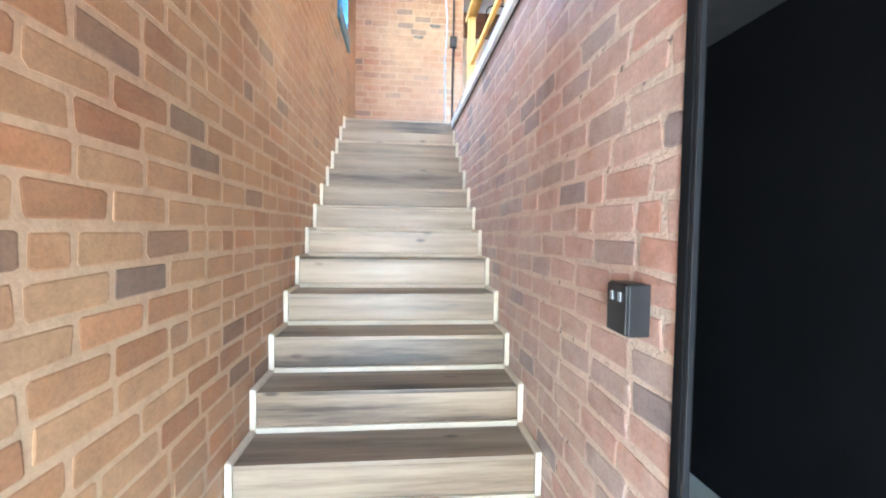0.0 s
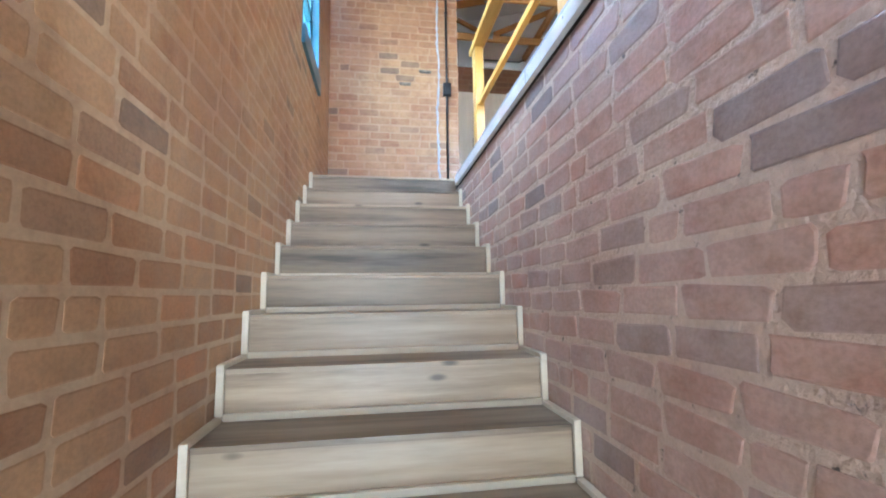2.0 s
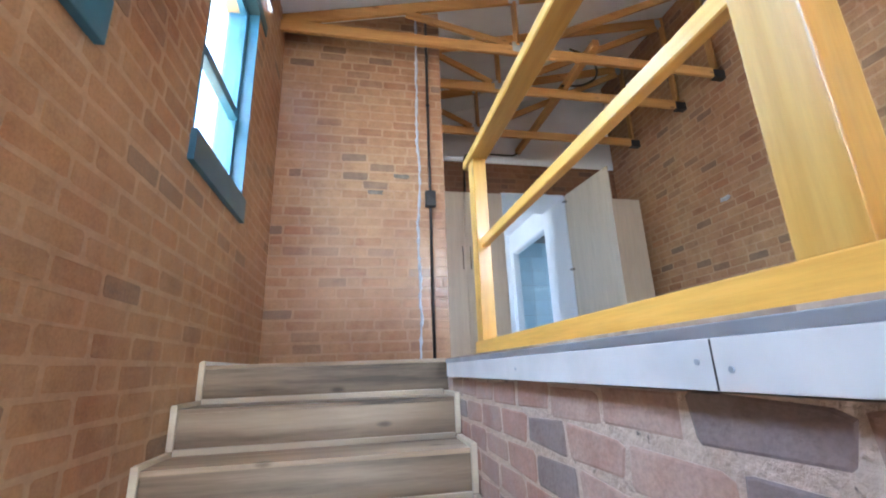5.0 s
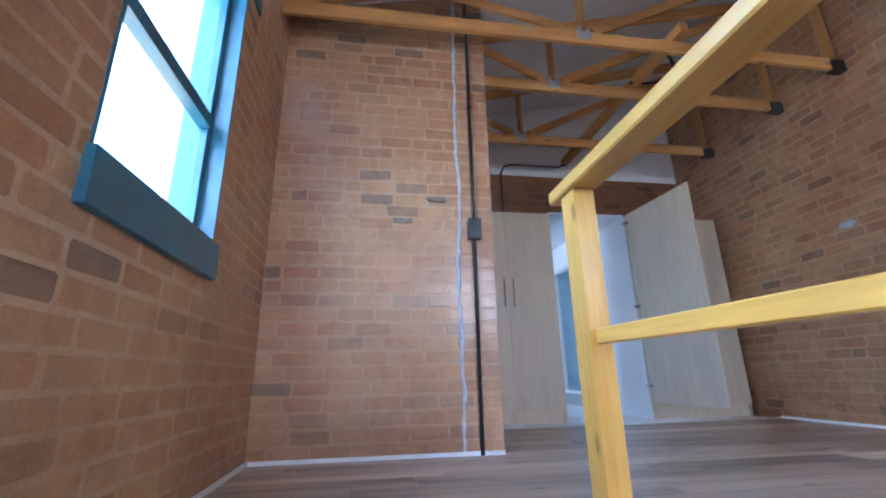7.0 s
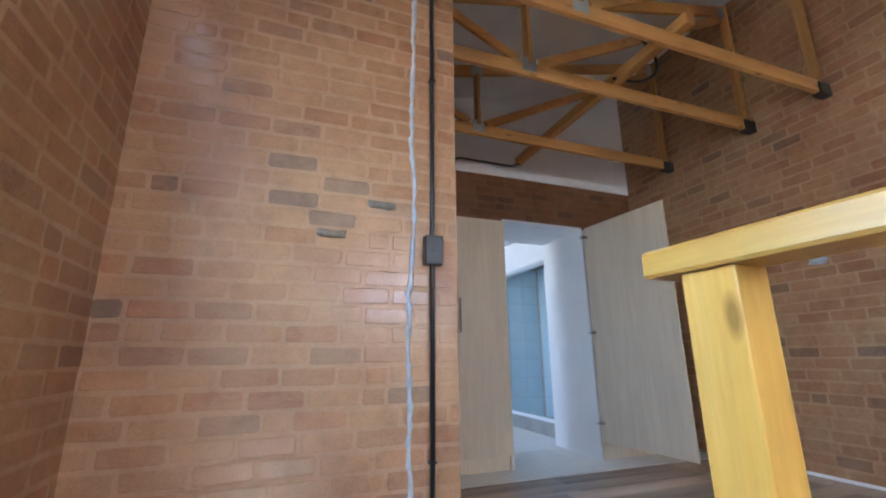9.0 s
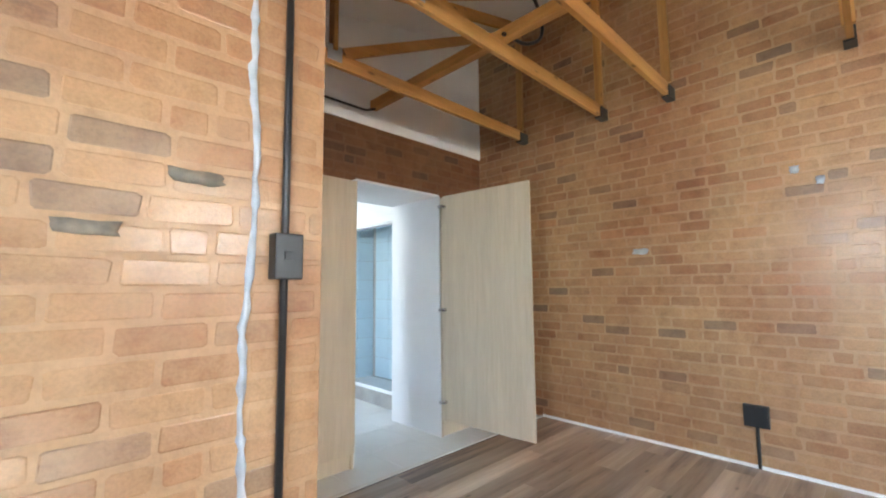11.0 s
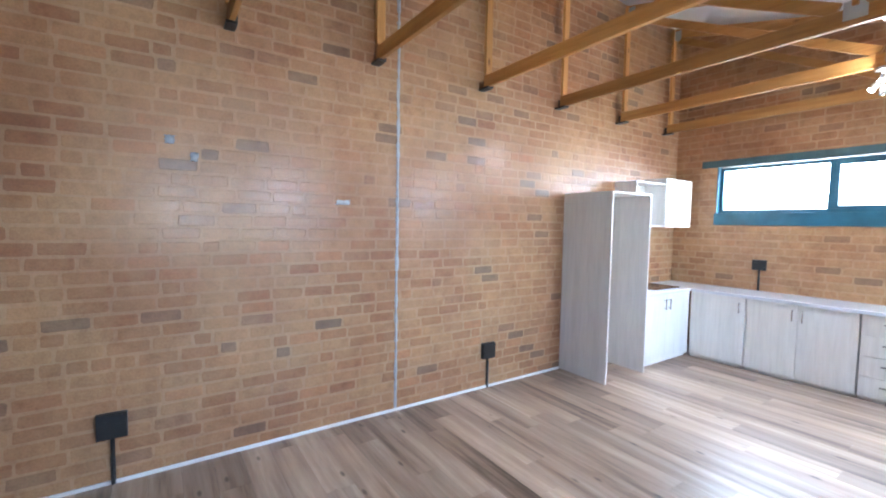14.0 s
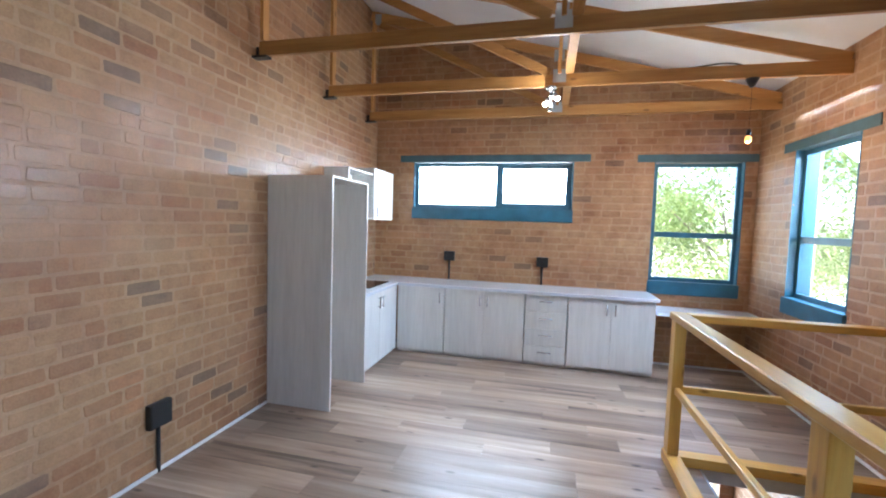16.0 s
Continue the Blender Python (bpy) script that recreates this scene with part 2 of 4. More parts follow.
M_WARD = wood_material("oak_woodgrain_board", [(0.25, (0.54, 0.45, 0.33)), (0.5, (0.60, 0.505, 0.375)), (0.75, (0.65, 0.555, 0.42))], "z", 0.45, 2.0, False, 0.1, 0.3)


def plain(name, col, rough, metal=0.0, vary=0.12, scale=8.0, bump=0.1):
    m, t, b = material(name, rough, metal)
    v = coords(t)
    n1 = noise_of(t, v, scale, 4)
    n2 = noise_of(t, v, scale * 12, 3)
    c = blend(t, 1.0, col, ramp(t, n1, [(0.3, (1 - vary,)), (0.7, (1 + vary,))]), "MULTIPLY")
    t.links.new(c, b.inputs["Base Color"])
    relief(t, b, n2, bump, 0.001)
    return m


M_WHITE = plain("white_paint", (0.78, 0.79, 0.80), 0.6, 0, 0.05, 1.5)
M_FASCIA = plain("fascia_paint", (0.66, 0.65, 0.62), 0.5, 0, 0.12, 5)
M_TEAL = plain("teal_paint", (0.038, 0.13, 0.195), 0.35, 0, 0.2, 5)
M_LINTEL = plain("lintel_paint", (0.06, 0.12, 0.14), 0.5, 0, 0.2, 6)
M_BLACK = plain("black_plastic", (0.015, 0.016, 0.018), 0.35)
# black of the door frame; on the downstairs walls it stands for darkness
M_FRAME_AND_DARK = plain("black_frame_and_dark_room", (0.0065, 0.0065, 0.007), 0.85, 0, 0.2, 2)
M_FRAME_AND_DARK.node_tree.nodes["Principled BSDF"].inputs["Specular IOR Level"].default_value = 0.1
M_STEEL = plain("galvanised_plate", (0.42, 0.45, 0.48), 0.45, 0.7)
M_CHROME = plain("brushed_steel", (0.55, 0.55, 0.56), 0.25, 1.0)
M_TOP = plain("white_worktop", (0.66, 0.69, 0.74), 0.25, 0, 0.05, 30)
M_HOB = plain("black_glass", (0.01, 0.01, 0.012), 0.08)
M_SEAL = plain("grey_sealant", (0.38, 0.41, 0.45), 0.6, 0, 0.2, 20, 0.5)
M_TILE = plain("pale_tile", (0.70, 0.71, 0.70), 0.3, 0, 0.05, 3)
M_TILEBLUE = plain("shower_tile", (0.64, 0.79, 0.86), 0.2, 0, 0.05, 3)
M_GROUT = plain("grout", (0.45, 0.45, 0.44), 0.8)
M_CONC = plain("concrete", (0.36, 0.35, 0.33), 0.8, 0, 0.2, 4, 0.5)
M_DAB = plain("mortar_dab", (0.20, 0.165, 0.125), 0.7, 0, 0.3, 25, 0.5)
M_SLAB = plain("dark_void", (0.05, 0.045, 0.04), 0.9)
M_GRASS = plain("dry_grass", (0.42, 0.38, 0.27), 0.9, 0, 0.35, 0.6)
M_ROOF = plain("roof_sheet", (0.25, 0.26, 0.27), 0.5, 0.3)
M_BARK = plain("bark", (0.22, 0.175, 0.13), 0.9, 0, 0.4, 6, 0.8)


def leaf_material():
    m, t, b = material("leaf", 0.5)
    r = piece_random(t)
    t.links.new(ramp(t, r, [(0, (0.15, 0.20, 0.06)), (0.5, (0.24, 0.30, 0.095)), (1, (0.34, 0.39, 0.16))]), b.inputs["Base Color"])
    b.inputs["Transmission Weight"].default_value = 0.0
    return m


M_LEAF = leaf_material()


def glass_material():
    m, t, b = material("window_glass", 0.02)
    b.inputs["Base Color"].default_value = (0.95, 0.98, 0.98, 1)
    b.inputs["Transmission Weight"].default_value = 1.0
    b.inputs["IOR"].default_value = 1.1
    return m


M_GLASS = glass_material()


def glow_material(name, col, strength):
    m, t, b = material(name, 0.4)
    b.inputs["Base Color"].default_value = (*col, 1)
    b.inputs["Emission Color"].default_value = (*col, 1)
    b.inputs["Emission Strength"].default_value = strength
    return m


M_BULB = glow_material("warm_bulb", (1.0, 0.36, 0.07), 0.45)
M_SPOT = glow_material("spot_bulb", (1.0, 0.93, 0.82), 14)


# ---------------------------------------------------------------- mesh helpers
def box(bm, x0, x1, y0, y1, z0, z1, bevel=0.0):
    vs = [bm.verts.new((x, y, z)) for x in (x0, x1) for y in (y0, y1) for z in (z0, z1)]
    fs = [bm.faces.new([vs[i] for i in q]) for q in ((0, 1, 3, 2), (4, 6, 7, 5), (0, 4, 5, 1), (2, 3, 7, 6), (0, 2, 6, 4), (1, 5, 7, 3))]
    if bevel:
        es = list({e for f in fs for e in f.edges})
        bmesh.ops.bevel(bm, geom=es, offset=bevel, segments=2, profile=0.7, affect="EDGES")
    return bm


def boxed(x0, x1, y0, y1, z0, z1, bevel=0.0):
    return box(bmesh.new(), x0, x1, y0, y1, z0, z1, bevel)


def beam(bm, a, b, w, h, bevel=0.003):
    """A bar from a to b, w wide (sideways) and h high."""
    a, b = Vector(a), Vector(b)
    d = (b - a).normalized()
    side = d.cross(Vector((0, 0, 1)))
    side = Vector((1, 0, 0)) if side.length < 1e-4 else side.normalized()
    up = side.cross(d).normalized()
    vs = []
    for p in (a, b):
        for s, u in ((-1, -1), (1, -1), (1, 1), (-1, 1)):
            vs.append(bm.verts.new(p + side * s * w / 2 + up * u * h / 2))
    fs = [bm.faces.new([vs[i] for i in q]) for q in ((3, 2, 1, 0), (4, 5, 6, 7), (0, 1, 5, 4), (1, 2, 6, 5), (2, 3, 7, 6), (3, 0, 4, 7))]
    if bevel:
        bmesh.ops.bevel(bm, geom=list({e for f in fs for e in f.edges}), offset=bevel, segments=1, affect="EDGES")
    return bm


def rod(bm, a, b, r, n=12, r2=None):
    a, b = Vector(a), Vector(b)
    m = Matrix.Translation((a + b) / 2) @ (b - a).to_track_quat("Z", "Y").to_matrix().to_4x4()
    bmesh.ops.create_cone(bm, cap_ends=True, segments=n, radius1=r, radius2=r if r2 is None else r2, depth=(b - a).length, matrix=m)
    return bm


def put_mesh(name, bm, mat, smooth=False):
    bmesh.ops.recalc_face_normals(bm, faces=bm.faces)
    me = bpy.data.meshes.new(name)
    bm.to_mesh(me)
    bm.free()
    me.materials.append(mat)
    if smooth:
        for p in me.polygons:
            p.use_smooth = True
    return me


def part(name, bm, mat, parent, label="", smooth=False):
    ob = new(name, put_mesh(name, bm, mat, smooth))
    ob.parent = parent
    return tagged(ob, label)


def thing(name, bm, mat, label, category, group="", kind="", smooth=False):
    return tagged(new(name, put_mesh(name, bm, mat, smooth)), label, category, group, kind)


def holder(name, at, label, category, group="", kind=""):
    ob = new(name)
    ob.location = at
    bpy.context.view_layer.update()
    return tagged(ob, label, category, group, kind)


def hold(name, bm, mat, parent, label="", smooth=False):
    """A part made in world coordinates under a holder that stands elsewhere."""
    at, up = Vector((0, 0, 0)), parent
    while up is not None:
        at, up = at + up.location, up.parent
    bmesh.ops.translate(bm, verts=bm.verts, vec=-at)
    return part(name, bm, mat, parent, label, smooth)


# ---------------------------------------------------------------- brick walls
COURSE, LENGTH, JOINT = 0.0910, 0.238, 0.019


def brick_faces(length, height, depth, rnd, worn=1.0):
    """Vertices and faces of one worn, rounded brick; u along, v up, w out of the wall."""
    j = lambda s: rnd.uniform(-s, s)
    k = 0.008
    outline = [(k, 0), (length - k, 0), (length, k), (length, height - k), (length - k, height), (k, height), (0, height - k), (0, k)]
    outline = [(u + j(0.004 * worn), v + j(0.0035 * worn)) for u, v in outline]
    cu, cv = length / 2, height / 2
    tu, tv = j(0.0009) / length, j(0.0006) / height
    vs = [(u, v, -0.012) for u, v in outline]
    vs += [(u, v, depth * 0.25 + j(0.0005)) for u, v in outline]
    for u, v in outline:
        pu = u + (0.0045 if u < cu else -0.0045)
        pv = v + (0.004 if v < cv else -0.004)
        vs.append((pu, pv, depth + (pu - cu) * tu + (pv - cv) * tv + j(0.0002)))
    fs = []
    for a in range(8):
        n = (a + 1) % 8
        fs += [(a, n, 8 + n, 8 + a), (8 + a, 8 + n, 16 + n, 16 + a)]
    fs.append(tuple(range(16, 24)))
    return vs, fs


def brick_wall(name, origin, along, out, length, z0, z1, thick, holes, mat, mortar, label, near, top=None, proud=0.0013, seed=1, worn=1.0):
    """A wall of brick courses on its mortar bed. along: unit step of u; out: the face's normal; holes: (u0, u1, v0, v1);
    top: height of the wall's top at u; near: (u0, u1, v0, v1) of the stretch whose bricks are single pieces."""
    rnd = random.Random(seed)
    o, a, n = Vector(origin), Vector(along), Vector(out)
    top = top or (lambda u: z1)
    us = sorted({0.0, length, *[min(max(h[k], 0), length) for h in holes for k in (0, 1)]})
    bm = bmesh.new()

    def prism(u0, u1, v0, va, vb):
        vs = []
        for w in (0, -thick):
            for u, v in ((u0, v0), (u1, v0), (u1, vb), (u0, va)):
                vs.append(bm.verts.new(o + a * u + n * w + Vector((0, 0, v))))
        for q in ((0, 1, 2, 3), (7, 6, 5, 4), (0, 4, 5, 1), (1, 5, 6, 2), (2, 6, 7, 3), (3, 7, 4, 0)):
            bm.faces.new([vs[i] for i in q])

    for u0, u1 in zip(us, us[1:]):
        if u1 - u0 < 1e-4:
            continue
        mid, lo = (u0 + u1) / 2, z0
        for h in sorted([h for h in holes if h[0] < mid < h[1]], key=lambda h: h[2]):
            if h[2] > lo + 1e-4:
                prism(u0, u1, lo, h[2], h[2])
            lo = h[3]
        prism(u0, u1, lo, top(u0), top(u1))
    wall = thing(name, bm, mortar, label, "wall", kind="structure")
    R = Matrix((a, Vector((0, 0, 1)), n)).transposed().to_4x4()
    stock = {}
    verts, faces, singles = [], [], 0
    rows = int((z1 - z0) / COURSE) + 1
    for k in range(rows):
        v0 = z0 + k * COURSE + JOINT / 2
        v1 = v0 + COURSE - JOINT
        row_top = v1
        u = -rnd.choice((0.0, 0.116, 0.06)) if k % 2 else -0.116 - rnd.uniform(0, 0.03)
        while u < length:
            step = LENGTH if rnd.random() > 0.13 else LENGTH / 2
            b0, b1 = u + JOINT / 2, u + step - JOINT / 2
            u += step
            spans = [(max(b0, 0.002), min(b1, length - 0.002))]
            for h in holes:
                if h[2] < row_top - 0.02 and h[3] > v0 + 0.02:
                    cut = []
                    for s0, s1 in spans:
                        if h[1] <= s0 or h[0] >= s1:
                            cut.append((s0, s1))
                        else:
                            cut += [(s0, min(s1, h[0])), (max(s0, h[1]), s1)]
                    spans = cut
            for s0, s1 in spans:
                full = v0 + COURSE - JOINT
                v1 = min(full, min(top(s0), top(s1)) - 0.004)
                if s1 - s0 < 0.03 or v1 < v0 + 0.03:
                    continue
                size = round(s1 - s0, 3)
                lift = rnd.uniform(-0.0002, 0.0009) * worn
                sag = rnd.uniform(-0.003, 0.003)
                if near and singles < 300 and near[0] < s0 < near[1] and near[2] < v0 < near[3]:
                    key = (size, round(v1 - v0, 3), rnd.randrange(5))
                    if key not in stock:
                        me = bpy.data.meshes.new("brick")
                        pv, pf = brick_faces(size, v1 - v0, proud, random.Random(int(size * 1000) * 7 + key[2]), worn)
                        me.from_pydata(pv, [], pf)
                        me.materials.append(mat)
                        stock[key] = me
                    ob = new("brick", stock[key])
                    ob.parent = wall
                    ob.matrix_basis = Matrix.Translation(o + a * s0 + n * lift + Vector((0, 0, v0 + sag))) @ R
                    singles += 1
                else:
                    pv, pf = brick_faces(size, v1 - v0, proud, rnd, worn)
                    base = len(verts)
                    for pu, pw, pd in pv:
                        verts.append(tuple(o + a * (s0 + pu) + n * (pd + lift) + Vector((0, 0, v0 + sag + pw))))
                    faces += [tuple(base + i for i in f) for f in pf]
    me = bpy.data.meshes.new("brickwork")
    me.from_pydata(verts, [], faces)
    me.materials.append(mat)
    rest = new("brickwork", me)
    rest.parent = wall
    tagged(rest, "remaining courses of clay bricks", kind="stuff")
    return wall


# ---------------------------------------------------------------- openings
WIN_W = [(5.06, 5.90), (3.44, 4.32), (0.24, 1.14)]      # west windows along y
WZ0, WZ1 = 3.78, 5.24                                   # glass height of the tall windows
W1X, W1Z = (2.23, 4.37), (4.63, 5.25)                   # wide kitchen window
W2X = (0.29, 1.255)                                      # tall kitchen window
SILL = 0.16


def window(name, face, axis, lo, hi, z0, z1, inward, mullion=None, transom=None, label=""):
    """A teal steel window set back in the wall, with lined reveals, a sill block and a lintel.
    face: the wall's inner face; axis: along 'x' or 'y'; inward: sign of the way into the room."""
    h = holder(name, (face, (lo + hi) / 2, z0) if axis == "y" else ((lo + hi) / 2, face, z0), label, "window", kind="structure")

    def bar(nm, u0, u1, d0, d1, w0, w1, mat, bev=0.003):
        d0, d1 = sorted((face + inward * d0, face + inward * d1))
        bm = boxed(u0, u1, d0, d1, w0, w1, bev) if axis == "x" else boxed(d0, d1, u0, u1, w0, w1, bev)
        return hold(nm, bm, mat, h)

    t = 0.045
    D0, D1 = -0.115, -0.07
    for nm, u0, u1 in (("jamb", lo, lo + t), ("jamb", hi - t, hi)):
        bar(nm, u0, u1, D0, D1, z0, z1, M_TEAL)
    bar("frame_head", lo + t, hi - t, D0, D1, z1 - t, z1, M_TEAL)
    bar("frame_foot", lo + t, hi - t, D0, D1, z0, z0 + t, M_TEAL)
    # painted reveal boards
    bar("reveal_board", lo - 0.010, lo + 0.004, -0.21, 0.004, z0 + 0.002, z1 + 0.006, M_TEAL, 0)
    bar("reveal_board", hi - 0.004, hi + 0.010, -0.21, 0.004, z0 + 0.002, z1 + 0.006, M_TEAL, 0)
    bar("sill", lo - 0.02, hi + 0.02, -0.20, 0.03, z0 - SILL, z0, M_TEAL, 0.006)
    bar("lintel", lo - 0.21, hi + 0.21, -0.12, 0.012, z1 + 0.007, z1 + 0.10, M_LINTEL, 0.004)
    cells = [(lo + t, hi - t, z0 + t, z1 - t)]
    if mullion:
        bar("mullion", mullion - 0.03, mullion + 0.03, D0, D1 + 0.01, z0 + t, z1 - t, M_TEAL)
        cells = [(lo + t, mullion - 0.03, z0 + t, z1 - t), (mullion + 0.03, hi - t, z0 + t, z1 - t)]
        u0, u1, w0, w1 = cells[0]
        for q in ((u0, u0 + 0.032, w0, w1), (u1 - 0.032, u1, w0, w1), (u0 + 0.032, u1 - 0.032, w0, w0 + 0.032), (u0 + 0.032, u1 - 0.032, w1 - 0.032, w1)):
            bar("sash_bar", q[0], q[1], -0.090, -0.064, q[2], q[3], M_TEAL)
    if transom:
        bar("transom", lo + t, hi - t, D0, D1 + 0.012, transom - 0.032, transom + 0.032, M_TEAL)
        cells = [(lo + t, hi - t, z0 + t, transom - 0.032), (lo + t, hi - t, transom + 0.032, z1 - t)]
    for u0, u1, w0, w1 in cells:
        g = bar("pane", u0, u1, -0.097, -0.093, w0, w1, M_GLASS, 0)
        g.visible_shadow = False
    return h


# ---------------------------------------------------------------- structure
def west_holes():
    hs = [(lo + 1.0, hi + 1.0, WZ0 - SILL, WZ1 + 0.012) for lo, hi in WIN_W]
    # the last hole is unseen, added for the bathroom's fill lamp
    return hs + [(9.2 + 1.0, 10.2 + 1.0, 3.9, 5.2)]


brick_wall("wall_west", (XW, -1.0, 0), (0, 1, 0), (1, 0, 0), 12.2, 0, ceil_z(XW) + 0.1, 0.23, west_holes(), M_BRICK_STAIR, M_MORTAR_STAIR,
           "orange-brown clay brick outer wall beside the stairs", (2.3, 4.6, 0.7, 1.9), seed=3)
brick_wall("wall_east", (XE, 11.2, 0), (0, -1, 0), (-1, 0, 0), 12.2, 0, ceil_z(XE), 0.23, [], M_BRICK, M_MORTAR,
           "tall varnished brown brick wall of the living room", (5.0, 7.2, 3.6, 4.9), seed=5)
brick_wall("wall_south", (XE, YS, 0), (-1, 0, 0), (0, 1, 0), XE - XW, 0, 7.6, 0.23,
           [(XE - W1X[1], XE - W1X[0], W1Z[0] - SILL, W1Z[1] + 0.012), (XE - W2X[1], XE - W2X[0], WZ0 - SILL, WZ1 + 0.012), (XE - 1.25, XE - 0.3, 0, 2.1)],
           M_BRICK, M_MORTAR, "brick kitchen wall under the gable with two windows", (0.5, 3.0, 3.6, 4.5), top=lambda u: ceil_z(XE - u), seed=7)
brick_wall("wall_landing", (XW, YN, 0), (1, 0, 0), (0, -1, 0), XN - XW, 0, 6.6, 0.11, [], M_BRICK, M_MORTAR,
           "brick end wall of the stair landing", (0, 2, 3.0, 5.2), top=lambda u: ceil_z(XW + u), seed=9)
brick_wall("wall_landing_return", (XN, YN + 0.11, F), (0, 1, 0), (1, 0, 0), YB - YN - 0.11, 0, 3.9, 0.11, [], M_BRICK, M_MORTAR,
           "brick return behind the landing wall", None, top=lambda u: ceil_z(XN) - F, seed=10)
# above the wardrobes the brick colours carry the shade themselves
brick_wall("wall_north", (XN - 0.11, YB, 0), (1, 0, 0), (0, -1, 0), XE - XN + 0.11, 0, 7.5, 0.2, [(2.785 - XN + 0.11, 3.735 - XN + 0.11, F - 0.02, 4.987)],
           M_BRICK_SHADED, M_MORTAR_SHADED, "brown brick wall above the wardrobes, shade painted in", (0.5, 3.3, 5.0, 5.7), top=lambda u: min(5.70, ceil_z(XN + u)), seed=11)
brick_wall("wall_stair", (XS, TOPN, 0), (0, -1, 0), (-1, 0, 0), TOPN - 1.412, 0, F - 0.099, 0.030, [], M_BRICK_PINK, M_MORTAR_PALE,
           "rough pinkish brick wall along the stairs", (1.2, 3.6, 1.0, 2.62), proud=0.0016, seed=13, worn=2.0)

# white boarded gable above the far wall
bm = bmesh.new()
vs = [bm.verts.new(p) for p in ((XN, YB - 0.012, 5.70), (XE, YB - 0.012, 5.70), (XE, YB - 0.012, ceil_z(XE)), (XN, YB - 0.012, ceil_z(XN)),
                                (XN, YB + 0.1, 5.70), (XE, YB + 0.1, 5.70), (XE, YB + 0.1, ceil_z(XE)), (XN, YB + 0.1, ceil_z(XN)))]
for q in ((0, 1, 2, 3), (7, 6, 5, 4), (0, 4, 5, 1), (1, 5, 6, 2), (2, 6, 7, 3), (3, 7, 4, 0)):
    bm.faces.new([vs[i] for i in q])
thing("wall_gable", bm, M_WHITE, "white painted gable board above the brown wall", "wall", kind="structure")

# ceiling and roof
bm = bmesh.new()
x0, x1, y0, y1 = XW - 0.25, XE + 0.25, -1.2, 11.4
vs = [bm.verts.new((x, y, ceil_z(x) + dz)) for dz in (0, 0.03) for x, y in ((x0, y0), (x1, y0), (x1, y1), (x0, y1))]
for q in ((0, 1, 2, 3), (7, 6, 5, 4), (0, 4, 5, 1), (1, 5, 6, 2), (2, 6, 7, 3), (3, 7, 4, 0)):
    bm.faces.new([vs[i] for i in q])
thing("ceiling", bm, M_WHITE, "sloping white ceiling boards under the roof", "ceiling", kind="structure")
bm = bmesh.new()
vs = [bm.verts.new((x, y, ceil_z(x) + dz)) for dz in (0.04, 0.12) for x, y in ((x0 - 0.4, y0 - 0.3), (x1 + 0.2, y0 - 0.3), (x1 + 0.2, y1 + 0.3), (x0 - 0.4, y1 + 0.3))]
for q in ((0, 1, 2, 3), (7, 6, 5, 4), (0, 4, 5, 1), (1, 5, 6, 2), (2, 6, 7, 3), (3, 7, 4, 0)):
    bm.faces.new([vs[i] for i in q])
thing("roof", bm, M_ROOF, "grey sheet metal lean-to roof", "roof", kind="structure")

# floors
bm = bmesh.new()
box(bm, XS + 0.012, XE, YS, YB + 0.2, F - 0.16, F - 0.010)
box(bm, XW, XS + 0.012, YS, YO, F - 0.16, F - 0.010)
box(bm, XW, XS + 0.012, TOPN + 0.03, YN, F - 0.16, F - 0.010)
floor_up = thing("floor_upper", bm, M_SLAB, "grey-brown laminate plank floor of the upper room", "floor", kind="structure")
thing("floor_lower", boxed(XW - 0.2, XE + 0.2, -1.0, 11.2, -0.1, 0.0), M_TILE, "pale tiled ground floor at the stair foot", "floor", kind="structure")
thing("ground", boxed(-300, 300, -300, 300, -0.4, -0.15), M_GRASS, "pale dry grass and sand round the house", "ground", kind="structure")
# added near-black walls: the unlit room's darkness is in their colour
thing("wall_lower_unlit", boxed(2.60, 2.68, -0.54, 4.5, 0.0, 2.57), M_FRAME_AND_DARK, "near-black panel added for the unlit room downstairs", "wall", kind="structure")
thing("wall_lower_end", boxed(XS + 0.2, 2.60, 4.4, 4.5, 0, 2.57), M_FRAME_AND_DARK, "near-black wall added to close the unlit room downstairs", "wall", kind="structure")
thing("wall_back", boxed(XW - 0.23, XE + 0.23, 11.2, 11.4, 0, 6.0), M_WHITE, "white rear wall of the bathroom", "wall", kind="structure")
# near-black as well, to keep the room behind the stairs dark
thing("wall_stair_back", boxed(XS + 0.031, XS + 0.075, 1.60, TOPN, 0, 2.57), M_FRAME_AND_DARK, "back of the stair wall, near-black for the unlit room", "wall", kind="structure")
# fascia boards round the stairwell
thing("fascia", box(boxed(XS - 0.034, XS - 0.010, YO + 0.03, TOPN - 0.14, F - 0.094, F - 0.029, 0.002), XW, XS - 0.036, YO, YO + 0.024, F - 0.16, F - 0.012), M_FASCIA,
      "off-white painted fascia board along the stairwell", "trim", kind="structure")
for y0, z0 in ((3.239, 2.681), (3.602, 2.662), (3.655, 2.672), (2.86, 2.667), (4.35, 2.668)):
    thing("screw", rod(bmesh.new(), (XS - 0.036, y0, z0), (XS - 0.033, y0, z0), 0.0042, 10), M_STEEL, "small steel screw head in the fascia board", "screw", "fascia screws")
thing("fascia_joint", boxed(XS - 0.0348, XS - 0.0338, 3.627, 3.6295, F - 0.093, F - 0.030), M_SLAB, "dark butt joint in the fascia board", "trim", kind="structure")
